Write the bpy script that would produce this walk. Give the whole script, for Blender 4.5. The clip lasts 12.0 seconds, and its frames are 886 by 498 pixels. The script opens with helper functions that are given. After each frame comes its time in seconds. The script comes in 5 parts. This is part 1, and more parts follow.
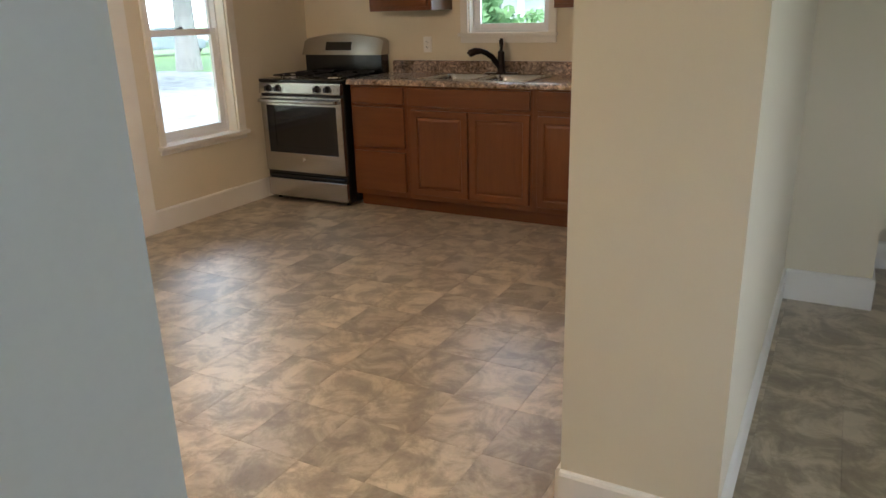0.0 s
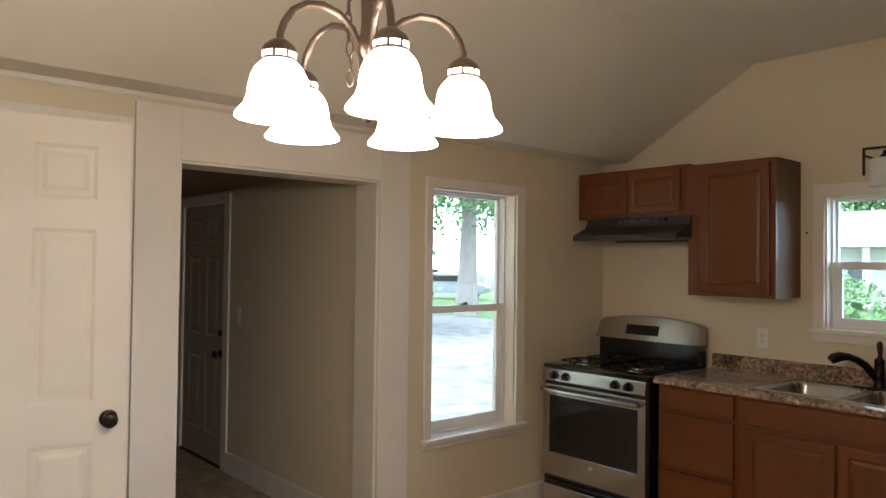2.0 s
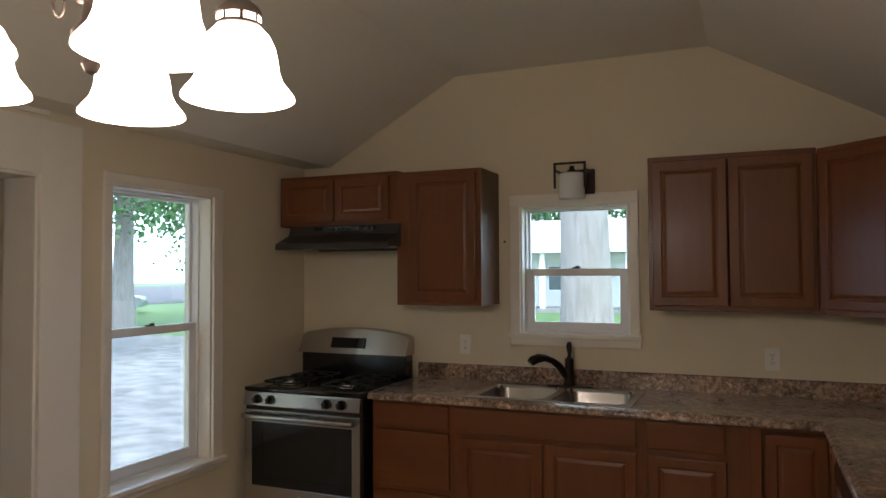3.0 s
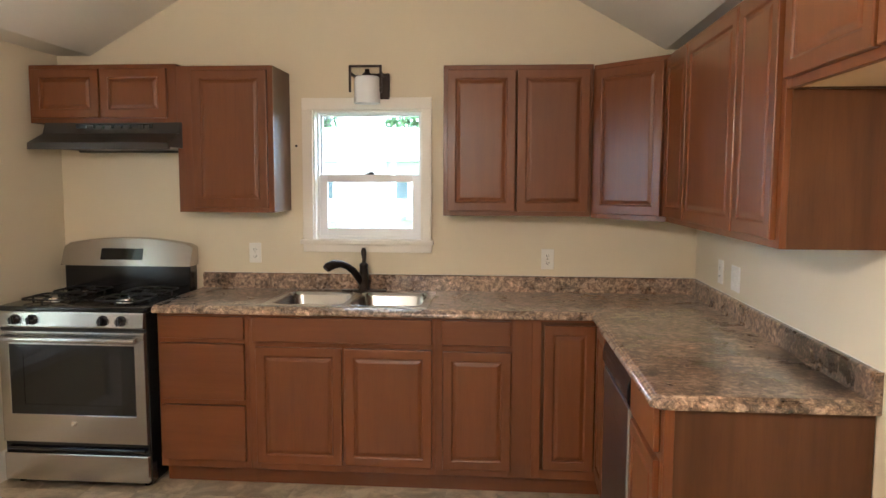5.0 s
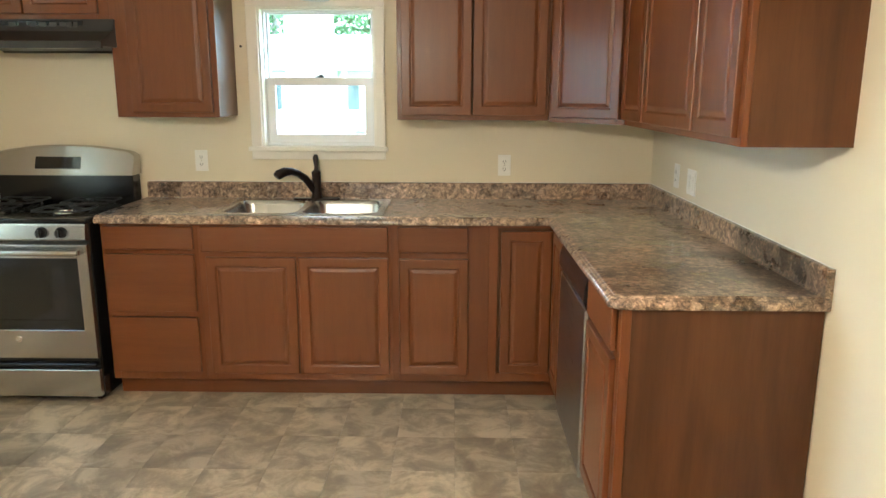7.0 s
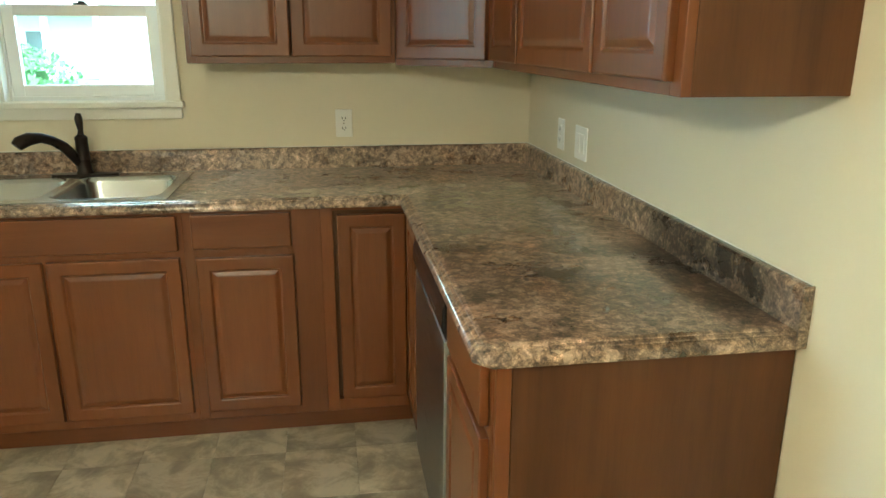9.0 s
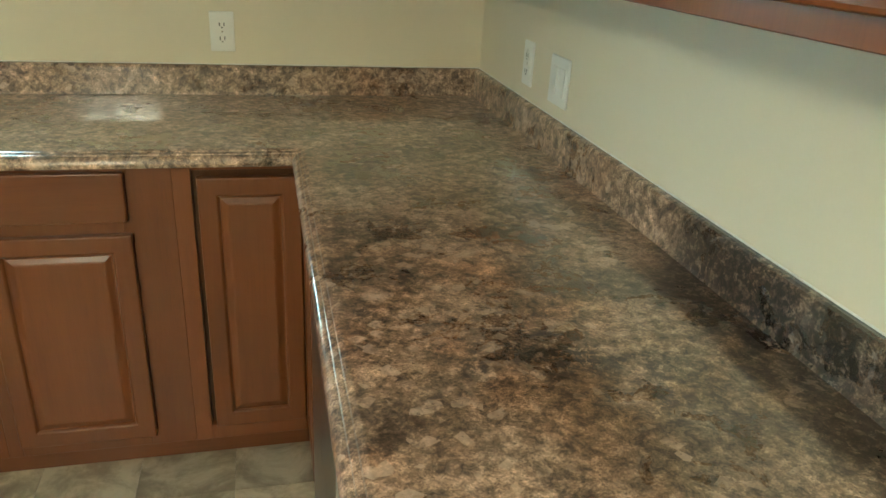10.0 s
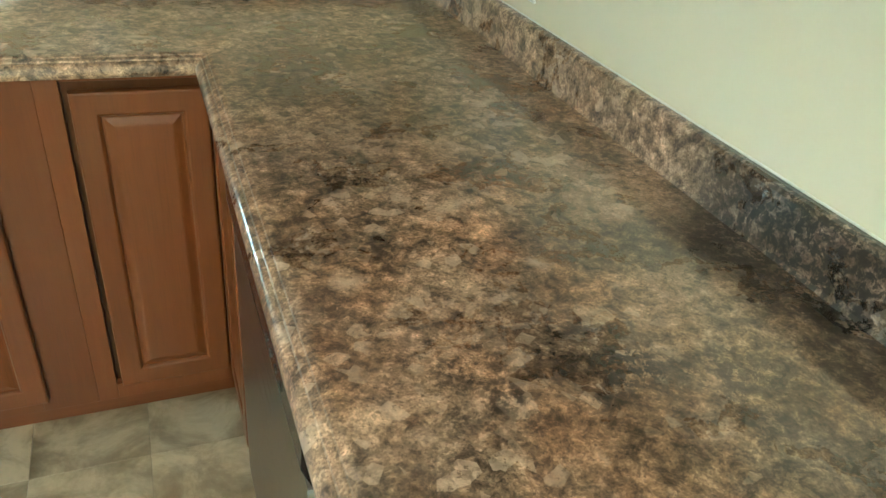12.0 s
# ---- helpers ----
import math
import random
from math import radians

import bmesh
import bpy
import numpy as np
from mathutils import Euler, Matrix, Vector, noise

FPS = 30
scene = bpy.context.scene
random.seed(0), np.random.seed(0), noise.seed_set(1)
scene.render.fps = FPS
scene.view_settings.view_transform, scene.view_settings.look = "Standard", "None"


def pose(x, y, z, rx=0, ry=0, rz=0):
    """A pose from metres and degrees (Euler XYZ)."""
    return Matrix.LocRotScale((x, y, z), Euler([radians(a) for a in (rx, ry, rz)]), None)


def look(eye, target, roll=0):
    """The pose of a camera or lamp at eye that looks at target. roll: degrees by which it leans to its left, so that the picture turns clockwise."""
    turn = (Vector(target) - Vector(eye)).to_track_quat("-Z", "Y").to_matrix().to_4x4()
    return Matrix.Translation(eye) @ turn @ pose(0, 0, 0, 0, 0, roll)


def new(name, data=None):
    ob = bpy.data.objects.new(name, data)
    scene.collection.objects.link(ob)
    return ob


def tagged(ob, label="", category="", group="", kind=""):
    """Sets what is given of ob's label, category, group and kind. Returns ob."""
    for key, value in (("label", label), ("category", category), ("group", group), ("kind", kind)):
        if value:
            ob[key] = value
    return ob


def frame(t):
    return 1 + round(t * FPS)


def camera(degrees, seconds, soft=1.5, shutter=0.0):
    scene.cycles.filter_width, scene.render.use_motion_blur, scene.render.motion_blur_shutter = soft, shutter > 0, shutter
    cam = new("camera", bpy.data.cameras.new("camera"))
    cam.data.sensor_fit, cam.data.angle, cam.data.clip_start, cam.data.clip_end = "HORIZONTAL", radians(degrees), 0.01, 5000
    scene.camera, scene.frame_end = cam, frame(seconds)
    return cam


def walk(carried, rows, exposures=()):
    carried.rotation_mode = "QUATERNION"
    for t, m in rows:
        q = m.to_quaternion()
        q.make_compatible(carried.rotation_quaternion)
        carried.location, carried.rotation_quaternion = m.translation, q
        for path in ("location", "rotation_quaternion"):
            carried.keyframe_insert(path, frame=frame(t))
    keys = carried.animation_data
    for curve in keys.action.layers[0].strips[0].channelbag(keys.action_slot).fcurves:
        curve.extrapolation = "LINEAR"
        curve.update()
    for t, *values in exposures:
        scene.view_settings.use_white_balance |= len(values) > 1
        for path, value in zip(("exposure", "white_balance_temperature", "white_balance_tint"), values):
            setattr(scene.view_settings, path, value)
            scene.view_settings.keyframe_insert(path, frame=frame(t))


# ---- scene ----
cam = camera(63.1, 12.0)
PATH = [
    (0, (3.933, -4.878, 1.359), (3.01, -3.217, 0.734), -1.6),
    (0.5, (3.819, -4.636, 1.419), (2.546, -3.168, 0.942), -0.7),
    (1, (3.667, -4.329, 1.477), (2.092, -3.128, 1.196), 0.3),
    (1.5, (3.411, -4.235, 1.508), (1.802, -3.048, 1.461), 1.4),
    (2, (3.124, -4.162, 1.54), (1.606, -2.861, 1.58), 0.7),
    (2.5, (2.888, -4.072, 1.551), (1.636, -2.514, 1.633), -0.2),
    (3, (2.717, -4.023, 1.557), (1.931, -2.185, 1.622), -0.3),
    (3.5, (2.616, -4.04, 1.566), (2.115, -2.104, 1.574), -0.3),
    (5.3, (2.54, -4.025, 1.535), (2.392, -2.047, 1.308), 0.2),
    (5.5, (2.54, -4.025, 1.532), (2.383, -2.047, 1.281), 0.2),
    (6, (2.537, -4.006, 1.515), (2.371, -2.034, 1.227), 0.4),
    (6.5, (2.525, -3.982, 1.513), (2.411, -2.019, 1.146), 0.3),
    (8.5, (2.652, -3.541, 1.441), (2.872, -1.619, 0.935), 0.1),
    (9, (2.742, -3.098, 1.442), (3.041, -1.199, 0.889), 0.2),
    (9.5, (2.812, -2.655, 1.436), (3.231, -0.798, 0.823), 0.8),
    (10, (2.922, -2.315, 1.412), (3.382, -0.541, 0.612), 3.4),
    (10.5, (2.959, -2.051, 1.374), (3.564, -0.405, 0.412), 3.8),
    (11, (2.966, -1.993, 1.373), (3.587, -0.422, 0.302), 4.9),
    (11.5, (2.944, -1.995, 1.373), (3.584, -0.457, 0.265), 6.4),
    (12, (2.891, -2.004, 1.38), (3.597, -0.47, 0.308), 6.5),
]

SKY_STRENGTH, SUN_STRENGTH = 0.15, 2.5
EAST_W = 2.6
SHADE_W, BULB_W = 5.0, 0.66
# seconds, stops, kelvin, tint
EXPOSURES = [
    (0.0, 1.7, 5850, 20), (0.5, 1.75, 5850, 18), (1.0, 1.85, 5800, 17), (1.5, 1.72, 5750, 18), (2.2, 1.3, 5700, 20), (3.0, 0.9, 5500, 20), (3.6, 0.9, 5450, 18),
    (5.3, 2.75, 5450, 19), (6.0, 2.68, 5400, 16), (6.5, 2.92, 5300, 12), (8.5, 2.62, 5300, -10), (9.5, 2.6, 5200, -11), (10.5, 2.88, 5000, -13), (12.0, 3.2, 4850, -15)]
walk(cam, [(t, look(eye, target, roll)) for t, eye, target, roll in PATH], exposures=EXPOSURES)

# ---- light ----
world = bpy.data.worlds.new("sky")
world.use_nodes = True
scene.world = world
_n = world.node_tree.nodes
_sky = _n.new("ShaderNodeTexSky")
_sky.sky_type, _sky.sun_disc = "NISHITA", False
_sky.sun_elevation, _sky.sun_rotation = radians(55), radians(150)
_sky.air_density, _sky.dust_density = 1.3, 4.0
world.node_tree.links.new(_sky.outputs[0], _n["Background"].inputs[0])
_n["Background"].inputs[1].default_value = SKY_STRENGTH

sun_data = bpy.data.lights.new("sun", "SUN")
sun_data.energy, sun_data.angle, sun_data.color = SUN_STRENGTH, radians(12), (1.0, 0.95, 0.88)
sun = new("sun", sun_data)
sun.matrix_world = look((0, 0, 0), (-math.sin(radians(150)) * math.cos(radians(55)), -math.cos(radians(150)) * math.cos(radians(55)), -math.sin(radians(55))))


def sky_lamp(name, m, w, h, energy):
    """The sky's light in a window's opening."""
    d = bpy.data.lights.new(name, "AREA")
    d.shape, d.size, d.size_y, d.energy, d.color = "RECTANGLE", w, h, energy, (0.90, 0.95, 1.0)
    ob = new(name, d)
    ob.matrix_world = m
    return ob


sky_lamp("sky_light_east", look((6.05, -4.2, 1.4), (0, -3.6, 1.2)), 1.3, 1.4, EAST_W)


# ---- materials ----
def mat(name, rough=0.6, metal=0.0):
    m = bpy.data.materials.new(name)
    m.use_nodes = True
    b = m.node_tree.nodes["Principled BSDF"]
    b.inputs["Roughness"].default_value, b.inputs["Metallic"].default_value = rough, metal
    return m, m.node_tree, b


def node(nt, kind, **v):
    n = nt.nodes.new("ShaderNode" + kind)
    for k, val in v.items():
        if k in n.inputs:
            n.inputs[k].default_value = val
        else:
            n.inputs[k.replace("_", " ")].default_value = val
    return n


def coords(nt, scale=(1, 1, 1), rot=(0, 0, 0)):
    g = nt.nodes.new("ShaderNodeNewGeometry")
    mp = nt.nodes.new("ShaderNodeMapping")
    mp.inputs["Scale"].default_value, mp.inputs["Rotation"].default_value = scale, rot
    nt.links.new(g.outputs["Position"], mp.inputs["Vector"])
    return mp.outputs[0]


def ramp(nt, fac, stops):
    r = nt.nodes.new("ShaderNodeValToRGB")
    els = r.color_ramp.elements
    while len(els) < len(stops):
        els.new(0.5)
    for e, (p, c) in zip(els, stops):
        e.position = p
        e.color = (*c, 1) if len(c) == 3 else (c[0], c[0], c[0], 1)
    nt.links.new(fac, r.inputs[0])
    return r.outputs[0]


def mixc(nt, a, b, fac, mode="MIX"):
    m = nt.nodes.new("ShaderNodeMix")
    m.data_type, m.blend_type = "RGBA", mode
    for sock, v in ((m.inputs[0], fac), (m.inputs[6], a), (m.inputs[7], b)):
        if isinstance(v, (float, int)):
            sock.default_value = v
        elif isinstance(v, tuple):
            sock.default_value = (*v, 1)
        else:
            nt.links.new(v, sock)
    return m.outputs[2]


def bump(nt, b, height, strength, dist=0.002):
    n = nt.nodes.new("ShaderNodeBump")
    n.inputs["Strength"].default_value, n.inputs["Distance"].default_value = strength, dist
    nt.links.new(height, n.inputs["Height"])
    nt.links.new(n.outputs[0], b.inputs["Normal"])


def noise_tex(nt, vec, scale, detail=4, rough=0.55, dist=0.0):
    n = node(nt, "TexNoise", Scale=scale, Detail=detail, Roughness=rough, Distortion=dist)
    nt.links.new(vec, n.inputs["Vector"])
    return n.outputs["Fac"]


def varied(name, c1, c2, rough, scale=1.5, fine=60, bmp=0.1, metal=0.0, dist=0.001, spec=0.5):
    """Paint-like surface: two tones at a large scale and a fine relief."""
    m, nt, b = mat(name, rough, metal)
    v = coords(nt)
    big = noise_tex(nt, v, scale, 5)
    small = noise_tex(nt, v, fine, 3)
    col = ramp(nt, big, [(0.3, c1), (0.7, c2)])
    col = mixc(nt, col, mixc(nt, (0.5, 0.5, 0.5), small, 0.10), 0.35, "OVERLAY")
    nt.links.new(col, b.inputs["Base Color"])
    b.inputs["Specular IOR Level"].default_value = spec
    r = nt.nodes.new("ShaderNodeMapRange")
    r.inputs[3].default_value, r.inputs[4].default_value = max(rough - 0.07, 0.02), min(rough + 0.07, 1)
    nt.links.new(big, r.inputs[0])
    nt.links.new(r.outputs[0], b.inputs["Roughness"])
    bump(nt, b, small, bmp, dist)
    return m


WALL = varied("wall_paint", (0.69, 0.615, 0.455), (0.72, 0.645, 0.485), 0.62, 0.8, 220, 0.15, dist=0.0006)
CEIL = varied("ceiling_paint", (0.72, 0.68, 0.59), (0.76, 0.72, 0.63), 0.8, 0.9, 160, 0.2, dist=0.0008)
TRIM = varied("trim_paint", (0.76, 0.725, 0.65), (0.80, 0.765, 0.69), 0.38, 2.0, 90, 0.08)
DOORW = varied("door_paint", (0.77, 0.735, 0.65), (0.80, 0.765, 0.68), 0.42, 2.0, 120, 0.10)
VINYL = varied("white_vinyl", (0.80, 0.81, 0.82), (0.84, 0.85, 0.86), 0.30, 3.0, 80, 0.03)
# hall door and hall surfaces: the hall's shade is put into these colours
HALLD = varied("shaded_door_paint", (0.42, 0.36, 0.28), (0.46, 0.40, 0.31), 0.42, 2.0, 120, 0.10)
HALLW = varied("shaded_hall_paint", (0.20, 0.15, 0.10), (0.24, 0.18, 0.12), 0.6, 0.8, 220, 0.15)
GREY = varied("grey_paint", (0.33, 0.315, 0.275), (0.36, 0.345, 0.305), 0.5, 1.2, 160, 0.1)
OUTLET = varied("outlet_plastic", (0.80, 0.78, 0.72), (0.82, 0.80, 0.75), 0.3, 9, 200, 0.0)
DARK = varied("dark_slot", (0.02, 0.018, 0.015), (0.03, 0.025, 0.02), 0.6)
BLACK = varied("black_enamel", (0.010, 0.010, 0.011), (0.014, 0.014, 0.015), 0.16, 4, 60, 0.02)
HOODM = varied("black_hood_metal", (0.026, 0.024, 0.023), (0.036, 0.033, 0.031), 0.32, 4, 60, 0.03)
IRON = varied("cast_iron", (0.008, 0.008, 0.008), (0.013, 0.013, 0.013), 0.6, 30, 300, 0.3)
BRONZE = varied("oiled_bronze", (0.022, 0.016, 0.014), (0.035, 0.024, 0.020), 0.30, 30, 200, 0.05, metal=0.7)
BRONZEL = varied("brushed_bronze", (0.16, 0.125, 0.105), (0.21, 0.168, 0.14), 0.30, 30, 200, 0.05, metal=0.9)
CHROME = varied("chrome", (0.75, 0.75, 0.76), (0.8, 0.8, 0.8), 0.14, 30, 200, 0.0, metal=1.0)
ALU = varied("satin_aluminium", (0.36, 0.37, 0.34), (0.42, 0.43, 0.40), 0.38, 30, 200, 0.0, metal=0.6)
SINKM = varied("sink_steel", (0.42, 0.43, 0.44), (0.50, 0.51, 0.52), 0.22, 6, 300, 0.05, metal=1.0)
INNER = varied("cabinet_inside", (0.55, 0.40, 0.22), (0.60, 0.44, 0.26), 0.5)


def brushed(name, c, rough, scale):
    m, nt, b = mat(name, rough, 1.0)
    n = noise_tex(nt, coords(nt, scale), 1.0, 3)
    nt.links.new(ramp(nt, n, [(0.3, tuple(k * 0.98 for k in c)), (0.7, c)]), b.inputs["Base Color"])
    nt.links.new(ramp(nt, n, [(0.3, (rough - 0.008,)), (0.7, (rough + 0.008,))]), b.inputs["Roughness"])
    b.inputs["Anisotropic"].default_value = 0.5
    return m


STEEL = brushed("brushed_steel", (0.50, 0.485, 0.465), 0.25, (3, 3, 900))
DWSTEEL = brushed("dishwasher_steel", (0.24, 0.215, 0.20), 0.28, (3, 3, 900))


def make_wood(name, dark, mid, light, rough=0.36, vertical=True, figure=0.0, coat=0.4):
    m, nt, b = mat(name, rough)
    s = (26, 26, 1.6) if vertical else (1.6, 26, 26)
    v = coords(nt, s)
    grain = noise_tex(nt, v, 1.3, 6, 0.62, 0.6)
    broad = noise_tex(nt, coords(nt, (5, 5, 0.9) if vertical else (0.9, 5, 5)), 1.2, 4, 0.5, 1.2)
    pore = noise_tex(nt, coords(nt, (300, 300, 14) if vertical else (14, 300, 300)), 1.0, 2)
    col = ramp(nt, grain, [(0.25, dark), (0.5, mid), (0.78, light)])
    col2 = ramp(nt, broad, [(0.3, dark), (0.7, light)])
    col = mixc(nt, col, col2, 0.40 + figure)
    col = mixc(nt, col, ramp(nt, pore, [(0.30, (0.60,)), (0.5, (1.0,))]), 0.22, "MULTIPLY")
    oi = nt.nodes.new("ShaderNodeObjectInfo")
    tone = nt.nodes.new("ShaderNodeMapRange")
    tone.inputs[3].default_value, tone.inputs[4].default_value = 0.90, 1.08
    nt.links.new(oi.outputs["Random"], tone.inputs[0])
    hsv = nt.nodes.new("ShaderNodeHueSaturation")
    nt.links.new(tone.outputs[0], hsv.inputs["Value"])
    nt.links.new(col, hsv.inputs["Color"])
    nt.links.new(hsv.outputs[0], b.inputs["Base Color"])
    b.inputs["Coat Weight"].default_value = coat
    b.inputs["Specular IOR Level"].default_value = 0.35
    b.inputs["Coat Roughness"].default_value = 0.22
    bump(nt, b, pore, 0.06, 0.0006)
    return m


WOOD = make_wood("maple_stain", (0.122, 0.0345, 0.0074), (0.148, 0.0445, 0.0096), (0.174, 0.0555, 0.0128))
WOODH = make_wood("maple_stain_across", (0.122, 0.0345, 0.0074), (0.148, 0.0445, 0.0096), (0.174, 0.0555, 0.0128), vertical=False)
PANELW = make_wood("end_panel_stain", (0.058, 0.0200, 0.0050), (0.092, 0.0325, 0.0084), (0.128, 0.048, 0.014), 0.45, figure=0.18, coat=0.15)


# the print's drifts of colour, as places on the worktop; DEEPS also hold a reflection
DARKS = [(3.118, -1.331), (3.115, -1.397), (3.049, -1.438), (3.185, -1.528), (3.258, -1.521), (3.224, -1.569), (3.307, -1.598), (3.273, -1.597), (3.151, -1.606), (3.088, -1.623), (3.059, -1.629), (3.025, -1.625), (3.227, -1.482), (3.54, -1.406), (3.552, -1.494), (3.571, -1.561), (3.12, -1.469), (3.117, -1.556), (3.017, -1.544)]
RUSTS = [(3.251, -1.355), (3.226, -1.325), (3.319, -1.215), (3.087, -1.415), (3.315, -1.469), (3.137, -1.524), (3.2, -1.644), (3.305, -1.647), (3.025, -1.518)]
TANS = [(3.186, -1.028), (3.28, -1.064), (3.231, -1.244), (3.436, -1.488), (3.487, -1.296), (3.031, -1.592), (3.159, -1.452), (3.074, -1.009), (3.431, -0.93)]
OLIVES = [(3.077, -0.774), (3.306, -0.647), (3.428, -1.394), (3.432, -1.599), (3.433, -1.674), (3.297, -1.701), (3.458, -1.714), (3.007, -1.277), (3.423, -1.068)]
FLAKES = [(3.291, -1.407), (3.063, -1.389), (3.234, -1.259), (3.431, -0.93), (2.882, -0.518), (3.482, -0.533)]
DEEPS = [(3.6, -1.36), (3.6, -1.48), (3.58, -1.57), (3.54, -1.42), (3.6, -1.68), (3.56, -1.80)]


def make_laminate():
    m, nt, b = mat("stone_laminate", 0.26)
    base = coords(nt)
    warp = nt.nodes.new("ShaderNodeTexNoise")
    warp.inputs["Scale"].default_value, warp.inputs["Detail"].default_value = 14.0, 6
    nt.links.new(base, warp.inputs["Vector"])

    def warped(amount):
        sub = nt.nodes.new("ShaderNodeVectorMath")
        sub.operation = "SUBTRACT"
        sub.inputs[1].default_value = (0.5, 0.5, 0.5)
        nt.links.new(warp.outputs["Color"], sub.inputs[0])
        add = nt.nodes.new("ShaderNodeVectorMath")
        add.operation = "MULTIPLY_ADD"
        add.inputs[1].default_value = (amount,) * 3
        nt.links.new(sub.outputs[0], add.inputs[0])
        nt.links.new(base, add.inputs[2])
        return add.outputs[0]
    far, near, mild = warped(0.16), warped(0.012), warped(0.08)

    def zone(spots, size, lo, hi):
        """Where the surface lies within a ragged distance of any of the spots."""
        best = None
        for x, y in spots:
            d = nt.nodes.new("ShaderNodeVectorMath")
            d.operation = "DISTANCE"
            flat = nt.nodes.new("ShaderNodeVectorMath")
            flat.operation = "MULTIPLY"
            flat.inputs[1].default_value = (1, 1, 0)
            nt.links.new(mild, flat.inputs[0])
            nt.links.new(flat.outputs[0], d.inputs[0])
            d.inputs[1].default_value = (x, y, 0)
            if best is None:
                best = d.outputs["Value"]
            else:
                mn = nt.nodes.new("ShaderNodeMath")
                mn.operation = "MINIMUM"
                nt.links.new(best, mn.inputs[0])
                nt.links.new(d.outputs["Value"], mn.inputs[1])
                best = mn.outputs[0]
        r = nt.nodes.new("ShaderNodeMapRange")
        r.inputs[1].default_value, r.inputs[2].default_value = size * 0.15, size
        r.inputs[3].default_value, r.inputs[4].default_value = hi, lo
        nt.links.new(best, r.inputs[0])
        return r.outputs[0]

    def plus(a, b_, op="ADD"):
        n = nt.nodes.new("ShaderNodeMath")
        n.operation, n.use_clamp = op, True
        for sock, v in zip(n.inputs, (a, b_)):
            if isinstance(v, float):
                sock.default_value = v
            else:
                nt.links.new(v, sock)
        return n.outputs[0]

    def cells(scale, vec, seed, feature="F1"):
        mp = nt.nodes.new("ShaderNodeMapping")
        mp.inputs["Location"].default_value = (seed, seed * 1.7, seed)
        nt.links.new(vec, mp.inputs["Vector"])
        vor = nt.nodes.new("ShaderNodeTexVoronoi")
        vor.feature = feature
        vor.inputs["Scale"].default_value = scale
        nt.links.new(mp.outputs[0], vor.inputs["Vector"])
        if feature != "F1":
            return vor.outputs["Distance"]
        c = nt.nodes.new("ShaderNodeSeparateColor")
        nt.links.new(vor.outputs["Color"], c.inputs[0])
        return c.outputs[0]

    cloud = noise_tex(nt, far, 6.7, 8, 0.62)
    speck = noise_tex(nt, near, 46, 8, 0.74, 0.4)
    col = ramp(nt, speck, [(0.37, (0.050, 0.038, 0.031)), (0.46, (0.175, 0.135, 0.100)), (0.535, (0.300, 0.236, 0.178)), (0.64, (0.520, 0.435, 0.342))])
    col = mixc(nt, col, ramp(nt, cloud, [(0.32, (0.40,)), (0.47, (0.82,)), (0.66, (1.30,))]), 1.0, "MULTIPLY")
    patch = noise_tex(nt, mild, 21, 5, 0.6, 0.6)
    col = mixc(nt, col, ramp(nt, patch, [(0.36, (0.58,)), (0.50, (0.97,)), (0.64, (1.28,))]), 0.50, "MULTIPLY")
    drift = noise_tex(nt, far, 2.3, 5, 0.6)
    olive = plus(ramp(nt, drift, [(0.52, (0.0,)), (0.66, (0.7,))]), zone(OLIVES, 0.19, 0.0, 0.9))
    col = mixc(nt, col, mixc(nt, col, (0.60, 0.59, 0.52), 1.0, "MULTIPLY"), olive)
    rust = plus(ramp(nt, noise_tex(nt, far, 3.6, 4, 0.6), [(0.56, (0.0,)), (0.68, (0.6,))]), zone(RUSTS, 0.11, 0.0, 0.85))
    col = mixc(nt, col, mixc(nt, col, (1.12, 0.94, 0.82), 1.0, "MULTIPLY"), rust)
    tan = plus(plus(ramp(nt, noise_tex(nt, far, 5.0, 5, 0.6), [(0.54, (0.0,)), (0.66, (0.8,))]), zone(TANS, 0.10, 0.0, 0.9)),
               ramp(nt, noise_tex(nt, near, 44.0, 4, 0.6), [(0.44, (0.0,)), (0.56, (0.85,))]), "MULTIPLY")
    col = mixc(nt, col, mixc(nt, (0.500, 0.395, 0.295), col, 0.35), tan)
    # grains of three sizes
    g1, g2, g3 = cells(95, near, 1.3), cells(190, near, 4.1), cells(400, near, 8.8)
    col = mixc(nt, col, ramp(nt, g1, [(0.0, (0.70,)), (0.5, (0.92,)), (1.0, (1.22,))]), 0.55, "MULTIPLY")
    col = mixc(nt, col, ramp(nt, g2, [(0.0, (0.70,)), (0.4, (0.97,)), (1.0, (1.12,))]), 0.65, "MULTIPLY")
    col = mixc(nt, col, ramp(nt, g3, [(0.0, (0.58,)), (0.5, (0.95,)), (1.0, (1.38,))]), 0.80, "MULTIPLY")
    # pale flakes in drifts
    pale = plus(plus(ramp(nt, cells(58, near, 7.7), [(0.80, (0.0,)), (0.86, (0.50,))]), ramp(nt, noise_tex(nt, far, 7.0, 4), [(0.48, (0.0,)), (0.58, (1.0,))]), "MULTIPLY"), zone(FLAKES, 0.022, 0.0, 0.70))
    col = mixc(nt, col, (0.500, 0.430, 0.350), pale)
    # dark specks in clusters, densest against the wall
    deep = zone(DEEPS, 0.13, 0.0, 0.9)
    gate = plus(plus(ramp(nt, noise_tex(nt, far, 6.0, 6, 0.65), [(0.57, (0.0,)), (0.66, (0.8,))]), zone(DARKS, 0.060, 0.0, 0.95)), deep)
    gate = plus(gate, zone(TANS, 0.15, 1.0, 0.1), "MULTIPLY")
